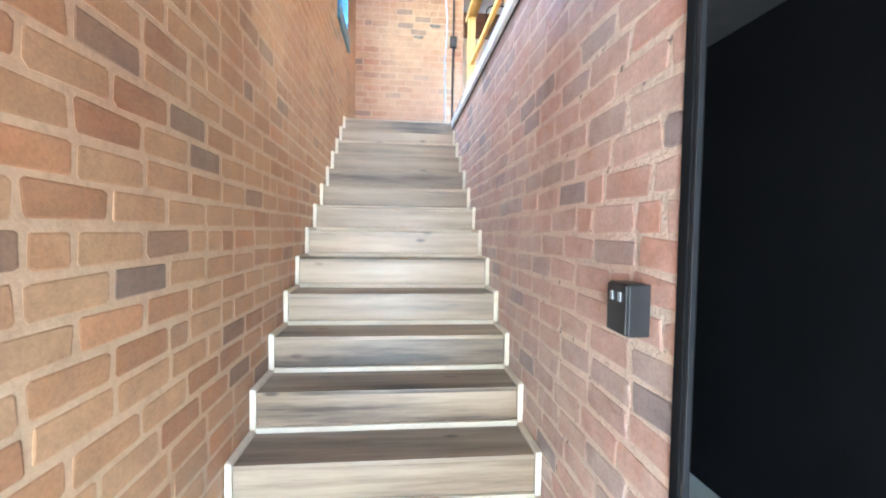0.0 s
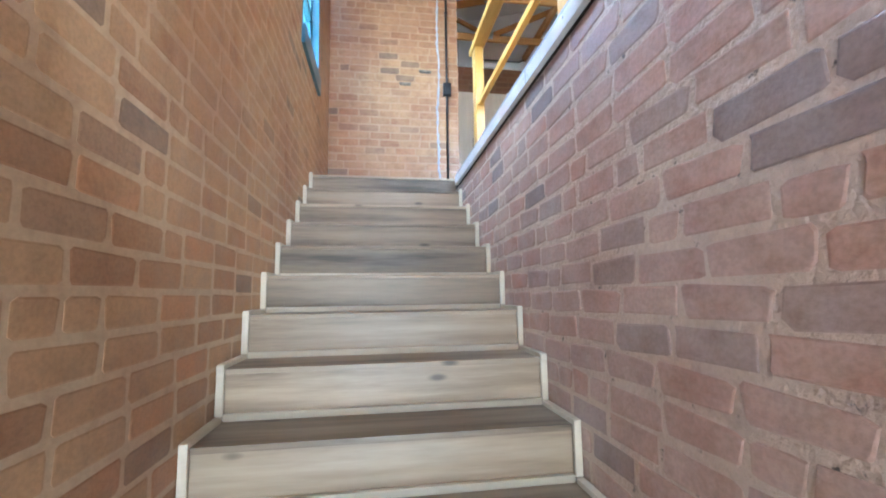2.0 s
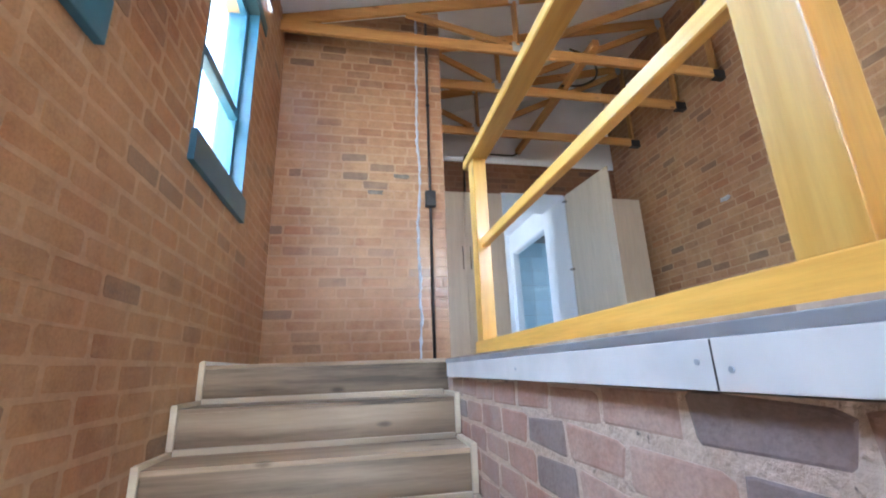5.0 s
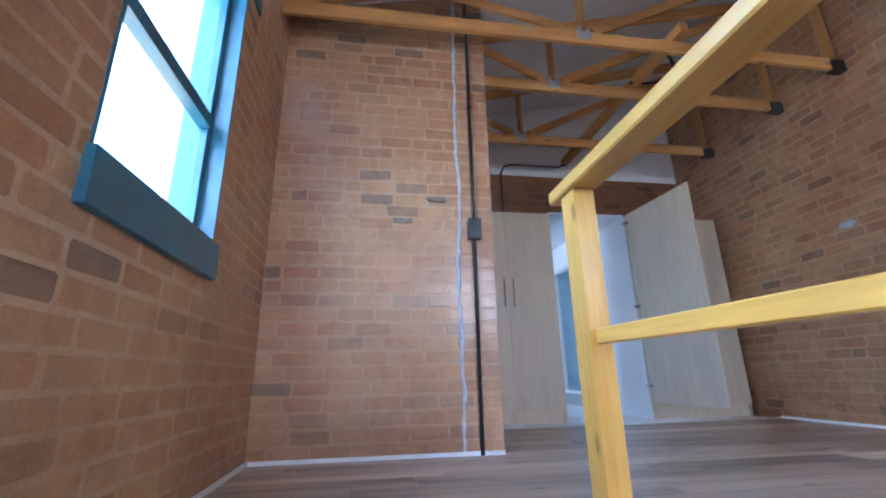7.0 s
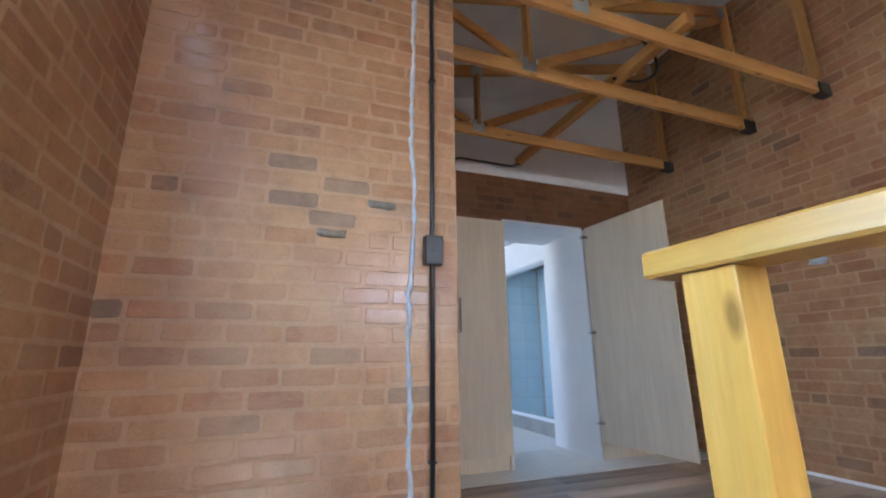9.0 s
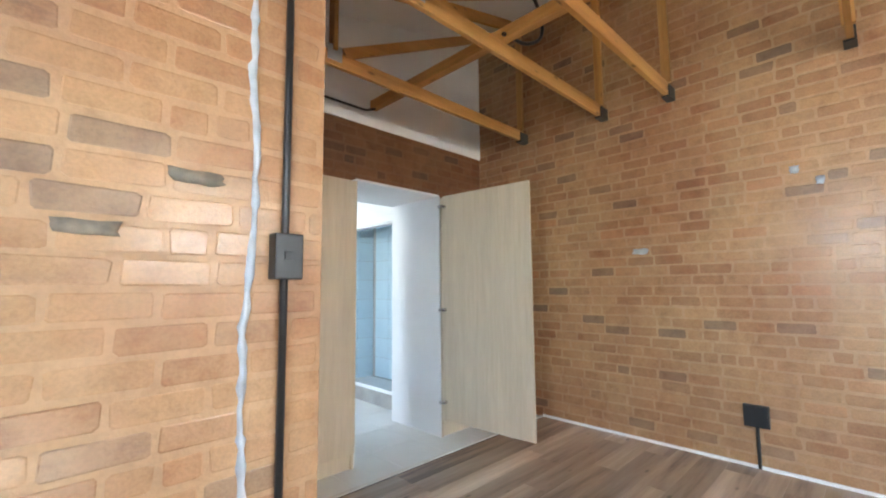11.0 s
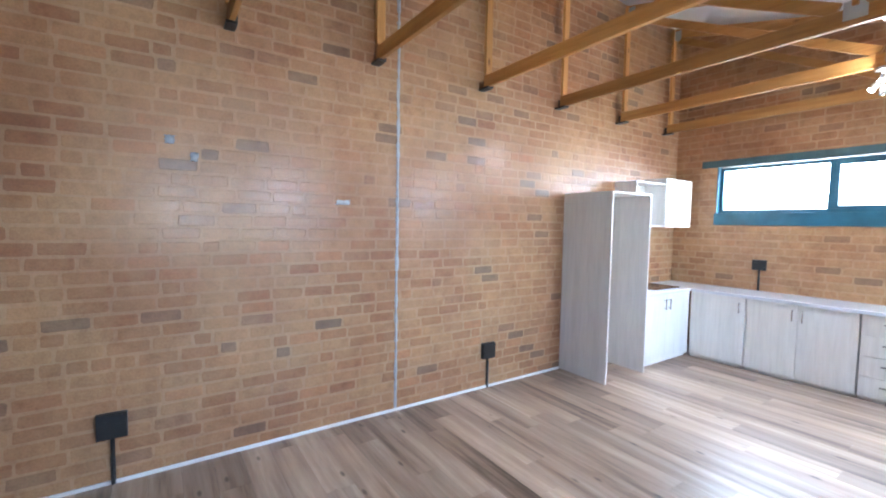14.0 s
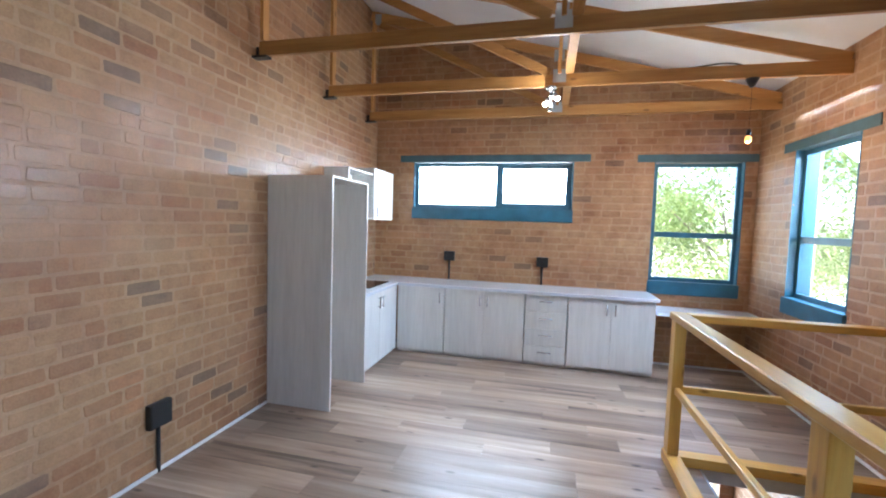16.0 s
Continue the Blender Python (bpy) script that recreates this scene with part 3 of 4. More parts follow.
thing("floor_edge", boxed(XS - 0.030, XS - 0.009, YO + 0.03, TOPN - 0.10, F - 0.0285, F - 0.010, 0.002), M_STEEL, "grey edging strip on the stairwell floor edge", "trim", kind="structure")
# wall base trims
bm = bmesh.new()
box(bm, XE - 0.022, XE - 0.008, 1.93, 7.99, F - 0.004, F + 0.022, 0.003)
box(bm, XW + 0.008, XW + 0.022, TOPN, YN, F - 0.004, F + 0.022, 0.003)
box(bm, XW + 0.022, XN, YN - 0.022, YN - 0.008, F - 0.004, F + 0.022, 0.003)
box(bm, XW + 0.008, XW + 0.022, YS, YO, F - 0.004, F + 0.022, 0.003)
box(bm, XW + 0.022, 1.28, YS + 0.008, YS + 0.022, F - 0.004, F + 0.022, 0.003)
thing("baseboard", bm, M_WHITE, "thin cream quarter-round trim at the wall foot", "trim", kind="structure")
thing("floor_strip", boxed(1.72, XE - 0.01, 7.985, 8.02, F - 0.004, F + 0.004, 0.002), M_FASCIA, "pale strip between planks and tiles", "trim", kind="structure")

for k, (lo, hi) in enumerate(WIN_W):
    window(f"window_{k + 1}", XW, "y", lo, hi, WZ0, WZ1, 1, transom=4.36, label="tall teal painted window in the stair wall")
window("window_4", YS, "x", *W1X, *W1Z, 1, mullion=3.19, label="wide teal sliding window above the worktop")
window("window_5", YS, "x", *W2X, WZ0, WZ1, 1, transom=4.36, label="tall teal window beside the room corner")

# ---------------------------------------------------------------- staircase
stairs = holder("staircase", (XW, TOPN, 0), "wood-laminate staircase with cream edge mouldings between brick walls", "staircase", kind="structure")
mid = (XW + XS) / 2
for n in range(1, 16):
    y = TOPN - RUN * (15 - n)
    z = RISE * n
    hold("riser", boxed(XW + 0.001, XS - 0.002, y, y + 0.016, z - RISE + 0.002, z - 0.020), M_STAIR, stairs)
    back = y + RUN if n < 15 else y + 0.06
    hold("tread", boxed(XW + 0.001, XS - 0.002, y - 0.010, back - 0.002, z - 0.020, z, 0.004), M_STAIR, stairs)
    for xs, s in ((XW, 1), (XS, -1)):
        e0, e1 = sorted((xs + s * 0.006, xs + s * 0.032))
        if not (n == 15 and s < 0):
            hold("side_moulding", boxed(e0, e1, y - 0.026, y - 0.011, z - RISE + 0.019, z + 0.017, 0.003), M_TRIM, stairs)
        if n < 15:
            hold("side_moulding", boxed(e0, e1, y - 0.011, back - 0.026, z, z + 0.018, 0.003), M_TRIM, stairs)
    if n < 15:
        hold("back_moulding", boxed(XW + 0.032, XS - 0.032, back - 0.022, back - 0.001, z, z + 0.025, 0.004), M_TRIM, stairs)
    if n < 15:
        hold("step_core", boxed(XW + 0.001, XS - 0.002, y + 0.016, back + 0.016, max(0, z - 0.4), z - 0.0202), M_CONC, stairs)

# ---------------------------------------------------------------- balustrade
RX, RY0, RY1 = 1.567, 1.89, 5.320
RTN, RTS = 3.868, 3.830                     # the top rail sinks a little towards the kitchen
rail = holder("balustrade", (RX, RY0, F), "varnished yellow pine balustrade round the stairwell", "railing")


def rail_z(y):
    return RTS + (RTN - RTS) * (y - RY0) / (RY1 - RY0)


for px, py in ((RX, RY0), (RX, 3.575), (RX, RY1 - 0.04), (XW + 0.05, RY0)):
    hold("post", boxed(px - 0.037, px + 0.037, py - 0.05, py + 0.05, F + 0.072, rail_z(py) - 0.0535, 0.004), M_PINE["z"], rail)
hold("top_rail", beam(bmesh.new(), (RX, RY0 - 0.055, rail_z(RY0 - 0.055) - 0.026), (RX, RY1 + 0.085, rail_z(RY1 + 0.085) - 0.026), 0.104, 0.052, 0.006), M_PINE["y"], rail)
hold("top_rail", boxed(XW + 0.012, RX - 0.054, RY0 - 0.05, RY0 + 0.05, RTS - 0.052, RTS - 0.001, 0.005), M_PINE["x"], rail)
for y0, y1 in ((RY0 + 0.05, 3.525), (3.625, RY1 - 0.09)):
    hold("middle_rail", beam(bmesh.new(), (RX, y0, rail_z(y0) - 0.553), (RX, y1, rail_z(y1) - 0.553), 0.036, 0.048, 0.004), M_PINE["y"], rail)
hold("middle_rail", boxed(XW + 0.09, RX - 0.037, RY0 - 0.018, RY0 + 0.018, 3.25, 3.30, 0.004), M_PINE["x"], rail)
hold("bottom_rail", boxed(RX - 0.05, RX + 0.05, RY0 - 0.05, RY1 + 0.012, F, F + 0.072, 0.004), M_PINE["y"], rail)
hold("bottom_rail", boxed(XW + 0.025, RX - 0.052, RY0 - 0.05, RY0 + 0.05, F, F + 0.072, 0.004), M_PINE["x"], rail)

# ---------------------------------------------------------------- roof trusses
def truss(y, first=None):
    h = holder("roof_truss", (XW, y, 5.8), "varnished timber roof truss with steel nail plates", "truss", "roof trusses")
    w = 0.038
    x_start = XW if y < YN else XN + 0.005
    x1 = 4.88
    hold("bottom_chord", beam(bmesh.new(), (x_start, y, 5.80), (x1, y, 5.80), w, 0.115), M_TRUSS["x"], h)
    zt = lambda x: ceil_z(x) - 0.125
    hold("top_chord", beam(bmesh.new(), (x_start + 0.02, y, zt(x_start)), (x1, y, zt(x1)), w - 0.002, 0.115), M_TRUSS["x"], h)
    hold("end_post", beam(bmesh.new(), (4.84, y, 5.86), (4.84, y, zt(4.84) + 0.05), w - 0.004, 0.075), M_TRUSS["z"], h)
    hold("king_post", beam(bmesh.new(), (2.47, y, 5.86), (2.47, y, zt(2.47) - 0.06), w - 0.004, 0.085), M_TRUSS["z"], h)
    hold("web", beam(bmesh.new(), (2.56, y, 5.87), (4.76, y, zt(4.76) - 0.09), w - 0.006, 0.085), M_TRUSS["x"], h)
    if y > 6.0:
        hold("web", beam(bmesh.new(), (2.38, y, 5.87), (max(1.32, x_start), y, zt(max(1.32, x_start)) - 0.06), w - 0.006, 0.075), M_TRUSS["x"], h)
    for px, pz in ((2.47, 5.84), (2.47, zt(2.47) - 0.02), (4.80, zt(4.8) - 0.03)):
        for s in (-1, 1):
            hold("nail_plate", boxed(px - 0.06, px + 0.06, min(y + s * 0.0195, y + s * 0.0225), max(y + s * 0.0195, y + s * 0.0225), pz - 0.06, pz + 0.06), M_STEEL, h)
    hold("end_bracket", box(boxed(4.80, XE - 0.008, y - 0.035, y - 0.021, 5.73, 5.83, 0.002), 4.80, XE - 0.008, y - 0.035, y + 0.035, 5.725, 5.7415), M_BLACK, h, "black steel wall bracket")
    return h


for y in (8.12, 7.185, 6.575, 5.42, 4.325, 3.19, 2.10, 0.965, -0.123):
    truss(y)
thing("binder", beam(bmesh.new(), (2.38, -0.50, 5.905), (2.38, 4.4, 5.905), 0.075, 0.09), M_TRUSS["y"], "pale timber binder lying on the truss chords", "timber", "roof binders")
thing("binder", beam(bmesh.new(), (3.30, 6.45, 5.905), (3.30, 8.80, 5.905), 0.075, 0.09), M_TRUSS["y"], "timber binder lying on the truss chords", "timber", "roof binders")
thing("wall_plate", boxed(0.45, 4.80, YS + 0.008, YS + 0.04, 5.83, 5.93, 0.003), M_TRUSS["x"], "timber plate fixed along the kitchen wall", "timber", kind="structure")


# ---------------------------------------------------------------- wardrobes and bathroom
def handle(bm_at, axis, parent, length=0.16, out=(0, -1, 0), r=0.0075):
    c, o = Vector(bm_at), Vector(out)
    d = Vector((0, 0, 1)) if axis == "z" else Vector((1, 0, 0)) if axis == "x" else Vector((0, 1, 0))
    bm = bmesh.new()
    rod(bm, c - d * length / 2 + o * 0.028, c + d * length / 2 + o * 0.028, r, 10)
    for s in (-1, 1):
        rod(bm, c + d * s * length * 0.38, c + d * s * length * 0.38 + o * 0.028, r * 0.8, 8)
    return hold("handle", bm, M_CHROME, parent, "brushed steel bar handle", True)


WY, WT, WB = 8.27, 4.955, 2.85


def wardrobe(x0, x1, doors, label):
    h = holder("wardrobe", ((x0 + x1) / 2, WY, F), label, "wardrobe", "built-in wardrobes")
    for a, b in ((x0, x0 + 0.018), (x1 - 0.018, x1)):
        hold("side_panel", boxed(a, b, WY + 0.02, YB - 0.012, F, WT, 0.001), M_WARD, h)
    hold("top_panel", boxed(x0 + 0.018, x1 - 0.018, WY + 0.02, YB - 0.012, WT - 0.018, WT), M_WARD, h)
    hold("back_panel", boxed(x0 + 0.018, x1 - 0.018, YB - 0.03, YB - 0.012, F, WT - 0.018), M_WARD, h)
    hold("plinth", boxed(x0, x1, WY + 0.04, WY + 0.056, F, WB - 0.002), M_WARD, h)
    w = (x1 - x0) / doors
    leaves = []
    for k in range(doors):
        leaves.append(hold("door", boxed(x0 + k * w + 0.0015, x0 + (k + 1) * w - 0.0015, WY, WY + 0.018, WB, WT - 0.002, 0.001), M_WARD, h))
    if doors == 2:
        for k in (0, 1):
            handle(((x0 + x1) / 2 + (k - 0.5) * 0.1, WY, 4.03), "z", leaves[k], 0.30)
    return h


wardrobe(1.72, 2.785, 2, "closed two-door oak-look wardrobe with long steel handles")
wardrobe(3.735, 4.90, 2, "oak-look wardrobe against the brick wall, closed")
# open passage door, hinged on the wardrobe's side
dr = holder("door_1", (3.727, 8.255, F), "open oak-look wardrobe door hiding the bathroom passage", "door", kind="structure")
ang = math.atan2(7.335 - 8.255, 3.813 - 3.727)
leaf = boxed(0, 0.925, -0.009, 0.009, 2.895 - F, 4.962 - F, 0.001)
bmesh.ops.rotate(leaf, verts=leaf.verts, cent=(0, 0, 0), matrix=Matrix.Rotation(ang, 3, "Z"))
part("door_leaf", leaf, M_WARD, dr)
for z in (0.33, 1.16, 2.13):
    hg = rod(bmesh.new(), (-0.035, -0.03, z), (0.0, -0.03, z), 0.017, 12)
    box(hg, -0.06, -0.01, -0.03, 0.01, z - 0.012, z + 0.012, 0.003)
    part("hinge", hg, M_CHROME, dr, "steel concealed hinge", True)
# passage lining and bathroom
thing("passage_lining", box(box(boxed(3.722, 3.733, 8.30, YB + 0.2, F, 4.97), 2.787, 2.798, 8.30, YB + 0.2, F, 4.97), 2.798, 3.722, 8.30, YB + 0.2, 4.97, 4.985), M_WHITE,
      "white lining of the passage between the wardrobes", "wall", kind="structure")
bm = boxed(1.70, 3.70, YB + 0.201, YB + 0.22, 4.98, 5.9)
box(bm, 0.15, 2.787, YB + 0.201, YB + 0.22, F, 4.98)
box(bm, 3.733, XE, YB + 0.201, YB + 0.22, F, 5.9)
thing("wall_bath_south", bm, M_WHITE, "white plastered wall beside the passage", "wall", kind="structure")
thing("ceiling_bath", boxed(XW, XE, YB + 0.2, 11.2, 5.3, 5.36), M_WHITE, "white bathroom ceiling", "ceiling", kind="structure")
bm = boxed(3.95, 4.05, YB + 0.22, 9.22, F, 5.3)
box(bm, 3.95, 4.05, 10.98, 11.2, F, 5.3)
box(bm, 3.95, 4.05, 9.22, 10.98, 4.86, 5.3)
thing("wall_shower", bm, M_WHITE, "white partition with the shower opening", "wall", kind="structure")
thing("shower_kerb", boxed(3.94, 4.06, 9.22, 10.98, F, F + 0.17, 0.004), M_CONC, "grey kerb at the shower opening", "kerb", kind="structure")
sf = holder("shower_frame", (3.94, 9.7, F + 0.17), "white frame round the shower opening", "frame", kind="structure")
for y0, y1, z0, z1 in ((9.14, 9.22, F + 0.10, 4.88), (10.98, 11.06, F + 0.10, 4.88), (9.14, 11.06, 4.88, 4.95), (9.22, 10.98, F + 0.17, F + 0.21)):
    hold("frame_member", boxed(3.925, 3.949, y0, y1, z0, z1, 0.003), M_WHITE, sf)
wl = thing("wall_shower_tiles", box(boxed(4.93, 4.936, 9.05, 11.2, F, 5.3), 4.05, 4.93, 11.10, 11.12, F, 5.3), M_GROUT, "pale blue tiled shower walls", "wall", kind="structure")
fl = thing("floor_bath", boxed(XW, XE, 8.02, 11.2, F - 0.16, F - 0.006), M_GROUT, "pale grey tiled bathroom floor", "floor", kind="structure")


def tile_run(parent, name, mat, frame_of, n1, n2, s1, s2, gap, thick=0.006):
    me = put_mesh(name, boxed(0, s1 - gap, 0, s2 - gap, 0, thick, 0.0015), mat)
    for i in range(n1):
        for j in range(n2):
            ob = new(name, me)
            ob.parent = parent
            ob.matrix_basis = frame_of(i * s1, j * s2)


# ---------------------------------------------------------------- kitchen
CY = 0.05                                   # cabinet fronts
PL = 0.045
CT = 3.600                                  # cabinet top


def base_unit(x0, x1, kind, handles, label):
    h = holder("base_cabinet", ((x0 + x1) / 2, CY, F), label, "kitchen cabinet", "kitchen base cabinets")
    hold("carcass", boxed(x0 + 0.001, x1 - 0.001, YS + 0.012, CY - 0.02, F + PL, CT - 0.001), M_CAB, h)
    hold("plinth", boxed(x0 + 0.0005, x1 - 0.0005, CY - 0.06, CY - 0.044, F, F + PL - 0.001), M_CAB, h)
    if kind == "drawers":
        n, hh = 4, (CT - F - PL - 0.004) / 4
        for k in range(n):
            z = F + PL + k * hh
            fd = hold("drawer_front", boxed(x0 + 0.0035, x1 - 0.0035, CY - 0.018, CY, z + 0.003, z + hh - 0.003, 0.001), M_CAB, h)
            handle(((x0 + x1) / 2, CY, z + hh * 0.62), "x", fd, 0.16, (0, 1, 0))
    else:
        w = (x1 - x0) / kind
        leaves = []
        for k in range(kind):
            leaves.append(hold("door", boxed(x0 + k * w + 0.0035, x0 + (k + 1) * w - 0.0035, CY - 0.018, CY, F + PL + 0.002, CT - 0.006, 0.001), M_CAB, h))
        for k, hx in enumerate(handles):
            handle((hx, CY, 3.475), "z", leaves[k], 0.13, (0, 1, 0))
    return h


base_unit(1.285, 2.235, 2, (1.715, 1.81), "pale woodgrain two-door base cabinet at the worktop's end")
base_unit(2.245, 2.735, "drawers", (), "pale woodgrain cabinet with four drawers")
base_unit(2.745, 3.735, 2, (3.195, 3.285), "pale woodgrain two-door base cabinet")
base_unit(3.745, 4.365, 1, (3.80,), "pale woodgrain one-door corner cabinet")
h = holder("base_cabinet", (4.38, 0.6, F), "pale woodgrain cabinet under the hob beside the fridge housing", "kitchen cabinet", "kitchen base cabinets")
hold("carcass", boxed(4.40, XE - 0.012, CY + 0.002, 1.184, F + PL, CT - 0.001), M_CAB, h)
hold("plinth", boxed(4.425, 4.44, CY + 0.002, 1.184, F, F + PL - 0.001), M_CAB, h)
for y0, y1 in ((0.055, 0.62), (0.622, 1.183)):
    hold("door", boxed(4.38, 4.398, y0 + 0.001, y1 - 0.001, F + PL + 0.002, CT - 0.006, 0.001), M_CAB, h)
for y in (0.57, 0.67):
    handle((4.38, y, 3.475), "z", h, 0.13, (-1, 0, 0))
bm = boxed(1.255, XE - 0.01, YS + 0.008, CY + 0.03, CT, CT + 0.036, 0.003)
box(bm, 4.355, XE - 0.01, CY + 0.032, 1.186, CT, CT + 0.036, 0.003)
thing("worktop", bm, M_TOP, "pale blue-white L-shaped kitchen worktop", "worktop")
thing("desk_top", boxed(XW + 0.01, 1.253, YS + 0.008, -0.02, 3.435, 3.470, 0.003), M_TOP, "low white desk top under the corner window", "desk")
thing("hob", box(boxed(4.47, 4.90, 0.12, 0.72, CT + 0.036, CT + 0.044, 0.003), 4.48, 4.53, 0.30, 0.52, CT + 0.044, CT + 0.046), M_HOB, "black glass hob set in the worktop", "hob")
fr = holder("fridge_housing", (4.62, 1.55, F), "tall open pale woodgrain housing for a fridge", "cabinet")
for y0, y1 in ((1.902, 1.920), (1.188, 1.206)):
    hold("side_panel", boxed(4.302, XE - 0.01, y0, y1, F, 4.795, 0.001), M_CAB, fr)
hold("top_panel", boxed(4.302, XE - 0.01, 1.206, 1.902, 4.777, 4.795, 0.001), M_CAB, fr)
wc = holder("wall_cabinet", (4.75, 0.3, 4.43), "small pale wall cabinet with an open shelf", "kitchen cabinet")
hold("body", boxed(4.640, XE - 0.008, -0.36, 0.30, 4.43, 5.07, 0.001), M_CAB, wc)
hold("door", boxed(4.620, 4.638, -0.358, 0.298, 4.432, 5.068, 0.001), M_CAB, wc)
handle((4.62, 0.24, 4.53), "z", wc, 0.12, (-1, 0, 0))
for a in ((4.640, XE - 0.008, 0.302, 0.95, 4.43, 4.448), (4.640, XE - 0.008, 0.302, 0.95, 4.98, 4.998), (4.640, XE - 0.008, 0.934, 0.952, 4.448, 4.98), (XE - 0.026, XE - 0.008, 0.302, 0.934, 4.448, 4.98)):
    hold("shelf_panel", boxed(*a, 0.001), M_CAB, wc)


# ---------------------------------------------------------------- electrical fittings
def socket(at, out, foot, label, size=0.15, sh=0.15, deep=0.045):
    """A surface box on a wall with its conduit running down to foot."""
    o = Vector(out)
    s = Vector((abs(o.y), abs(o.x), 0))
    c = Vector(at)
    h = holder("socket_box", at, label, "socket", "black wall sockets")

    def slab(nm, w, hh, d0, d1, mat, dx=0, dz=0, bev=0.004):
        p, q = c + s * (dx - w / 2) + o * d0, c + s * (dx + w / 2) + o * d1
        return hold(nm, boxed(min(p.x, q.x), max(p.x, q.x), min(p.y, q.y), max(p.y, q.y), c.z + dz - hh / 2, c.z + dz + hh / 2, bev), mat, h)

    slab("box", size, sh, 0.006, deep, M_BLACK)
    slab("face_plate", size * 0.94, sh * 0.94, deep, deep + 0.007, M_BLACK)
    for dx in (-0.03, 0.03):
        slab("switch", 0.014, 0.022, deep + 0.007, deep + 0.010, M_STEEL if size < 0.12 else M_BLACK, dx * size / 0.15, 0.03, 0.001)
    if foot is not None:
        hold("conduit", rod(bmesh.new(), c + o * 0.018 + Vector((0, 0, foot - c.z)), c + o * 0.018 - Vector((0, 0, sh / 2)), 0.0125, 12), M_BLACK, h, "black conduit pipe", True)
    return h


socket((XE, 6.117, 3.113), (-1, 0, 0), F, "black double socket low on the brick wall with conduit", 0.16, 0.16)
socket((XE, 3.035, 3.12), (-1, 0, 0), F, "black double socket low on the brick wall with conduit", 0.16, 0.16)
socket((3.824, YS, 3.965), (0, 1, 0), CT + 0.037, "black socket above the worktop with short conduit", 0.15, 0.13)
socket((2.564, YS, 3.94), (0, 1, 0), CT + 0.037, "black socket above the worktop with short conduit", 0.15, 0.13)
socket((XS, 1.55, 1.277), (-1, 0, 0), None, "black light switch box on the stair wall", 0.095, 0.125, 0.060)
cd = holder("conduit_run", (1.545, YN, F), "black conduit with junction box on the landing wall", "conduit")
hold("pipe", rod(bmesh.new(), (1.545, YN - 0.022, F), (1.545, YN - 0.022, 6.3), 0.0125, 12), M_BLACK, cd, "", True)
hold("junction_box", boxed(1.498, 1.592, YN - 0.062, YN - 0.006, 4.125, 4.275, 0.006), M_BLACK, cd)
hold("cover", boxed(1.528, 1.562, YN - 0.066, YN - 0.062, 4.19, 4.215, 0.001), M_BLACK, cd)
for z in (3.2, 5.2):
    hold("saddle", boxed(1.527, 1.563, YN - 0.036, YN - 0.006, z, z + 0.012, 0.002), M_BLACK, cd)


def seal(name, at, along, out, z0, z1, width, label, seed, wander):
    """A smeared sealant joint running up a wall."""
    rnd = random.Random(seed)
    o, a, n = Vector(at), Vector(along), Vector(out)
    bm = bmesh.new()
    prev, z, drift = None, z0, 0.0
    while z <= z1:
        drift = 0.85 * drift + rnd.uniform(-wander, wander)
        w = width * rnd.uniform(0.6, 1.5)
        ring = [bm.verts.new(o + a * (drift + s * w / 2) + n * d + Vector((0, 0, z))) for s, d in ((-1, 0.0), (-0.7, 0.0085), (0.7, 0.0085 + rnd.uniform(0, 0.004)), (1, 0.0))]
        if prev:
            for k in range(3):
                bm.faces.new((prev[k], prev[k + 1], ring[k + 1], ring[k]))
        prev = ring
        z += rnd.uniform(0.02, 0.06)
    return thing(name, bm, M_SEAL, label, "sealant", kind="structure", smooth=True)


seal("joint_seal_landing", (1.438, YN, 0), (1, 0, 0), (0, -1, 0), F, 6.3, 0.023, "smeared grey sealant joint in the landing wall", 4, 0.006)
seal("joint_seal_east", (XE, 4.10, 0), (0, 1, 0), (-1, 0, 0), F, ceil_z(XE), 0.026, "white sealant joint running up the long brick wall", 6, 0.002)

# black conduit bends at the far gable
cu = bpy.data.curves.new("gable_conduit", "CURVE")
cu.dimensions, cu.bevel_depth, cu.bevel_resolution = "3D", 0.012, 3
sp = cu.splines.new("POLY")
pts = [(2.42, YB - 0.03, 5.0), (2.42, YB - 0.03, 5.72), (2.46, YB - 0.04, 5.80), (2.55, YB - 0.05, 5.83), (3.20, YB - 0.05, 5.83), (3.28, YB - 0.1, 5.85)]
sp.points.add(len(pts) - 1)
for p, q in zip(sp.points, pts):
    p.co = (*q, 1)
cu.materials.append(M_BLACK)
tagged(new("conduit_bend", cu), "black conduit bending over the wardrobe wall", "conduit")

def cable(name, pts, r, label):
    c = bpy.data.curves.new(name, "CURVE")
    c.dimensions, c.bevel_depth, c.bevel_resolution = "3D", r, 3
    q = c.splines.new("BEZIER")
    q.bezier_points.add(len(pts) - 1)
    for p, at in zip(q.bezier_points, pts):
        p.co = at
        p.handle_left_type = p.handle_right_type = "AUTO"
    c.materials.append(M_BLACK)
    return tagged(new(name, c), label, "cable")


cable("cable", [(2.50, 0.93, 5.866), (2.0, 0.925, 5.866), (1.4, 0.93, 5.866), (0.92, 0.93, 5.864), (0.87, 0.94, 5.80), (0.862, 0.955, 5.735)], 0.007, "black cable lying along a truss chord to the pendant")
cable("conduit_bend", [(3.24, 7.13, 5.88), (3.55, 7.12, 5.93), (3.72, 7.11, 6.10), (3.62, 7.11, 6.32), (3.40, 7.12, 6.42)], 0.014, "black flexible conduit looping up beside a truss")
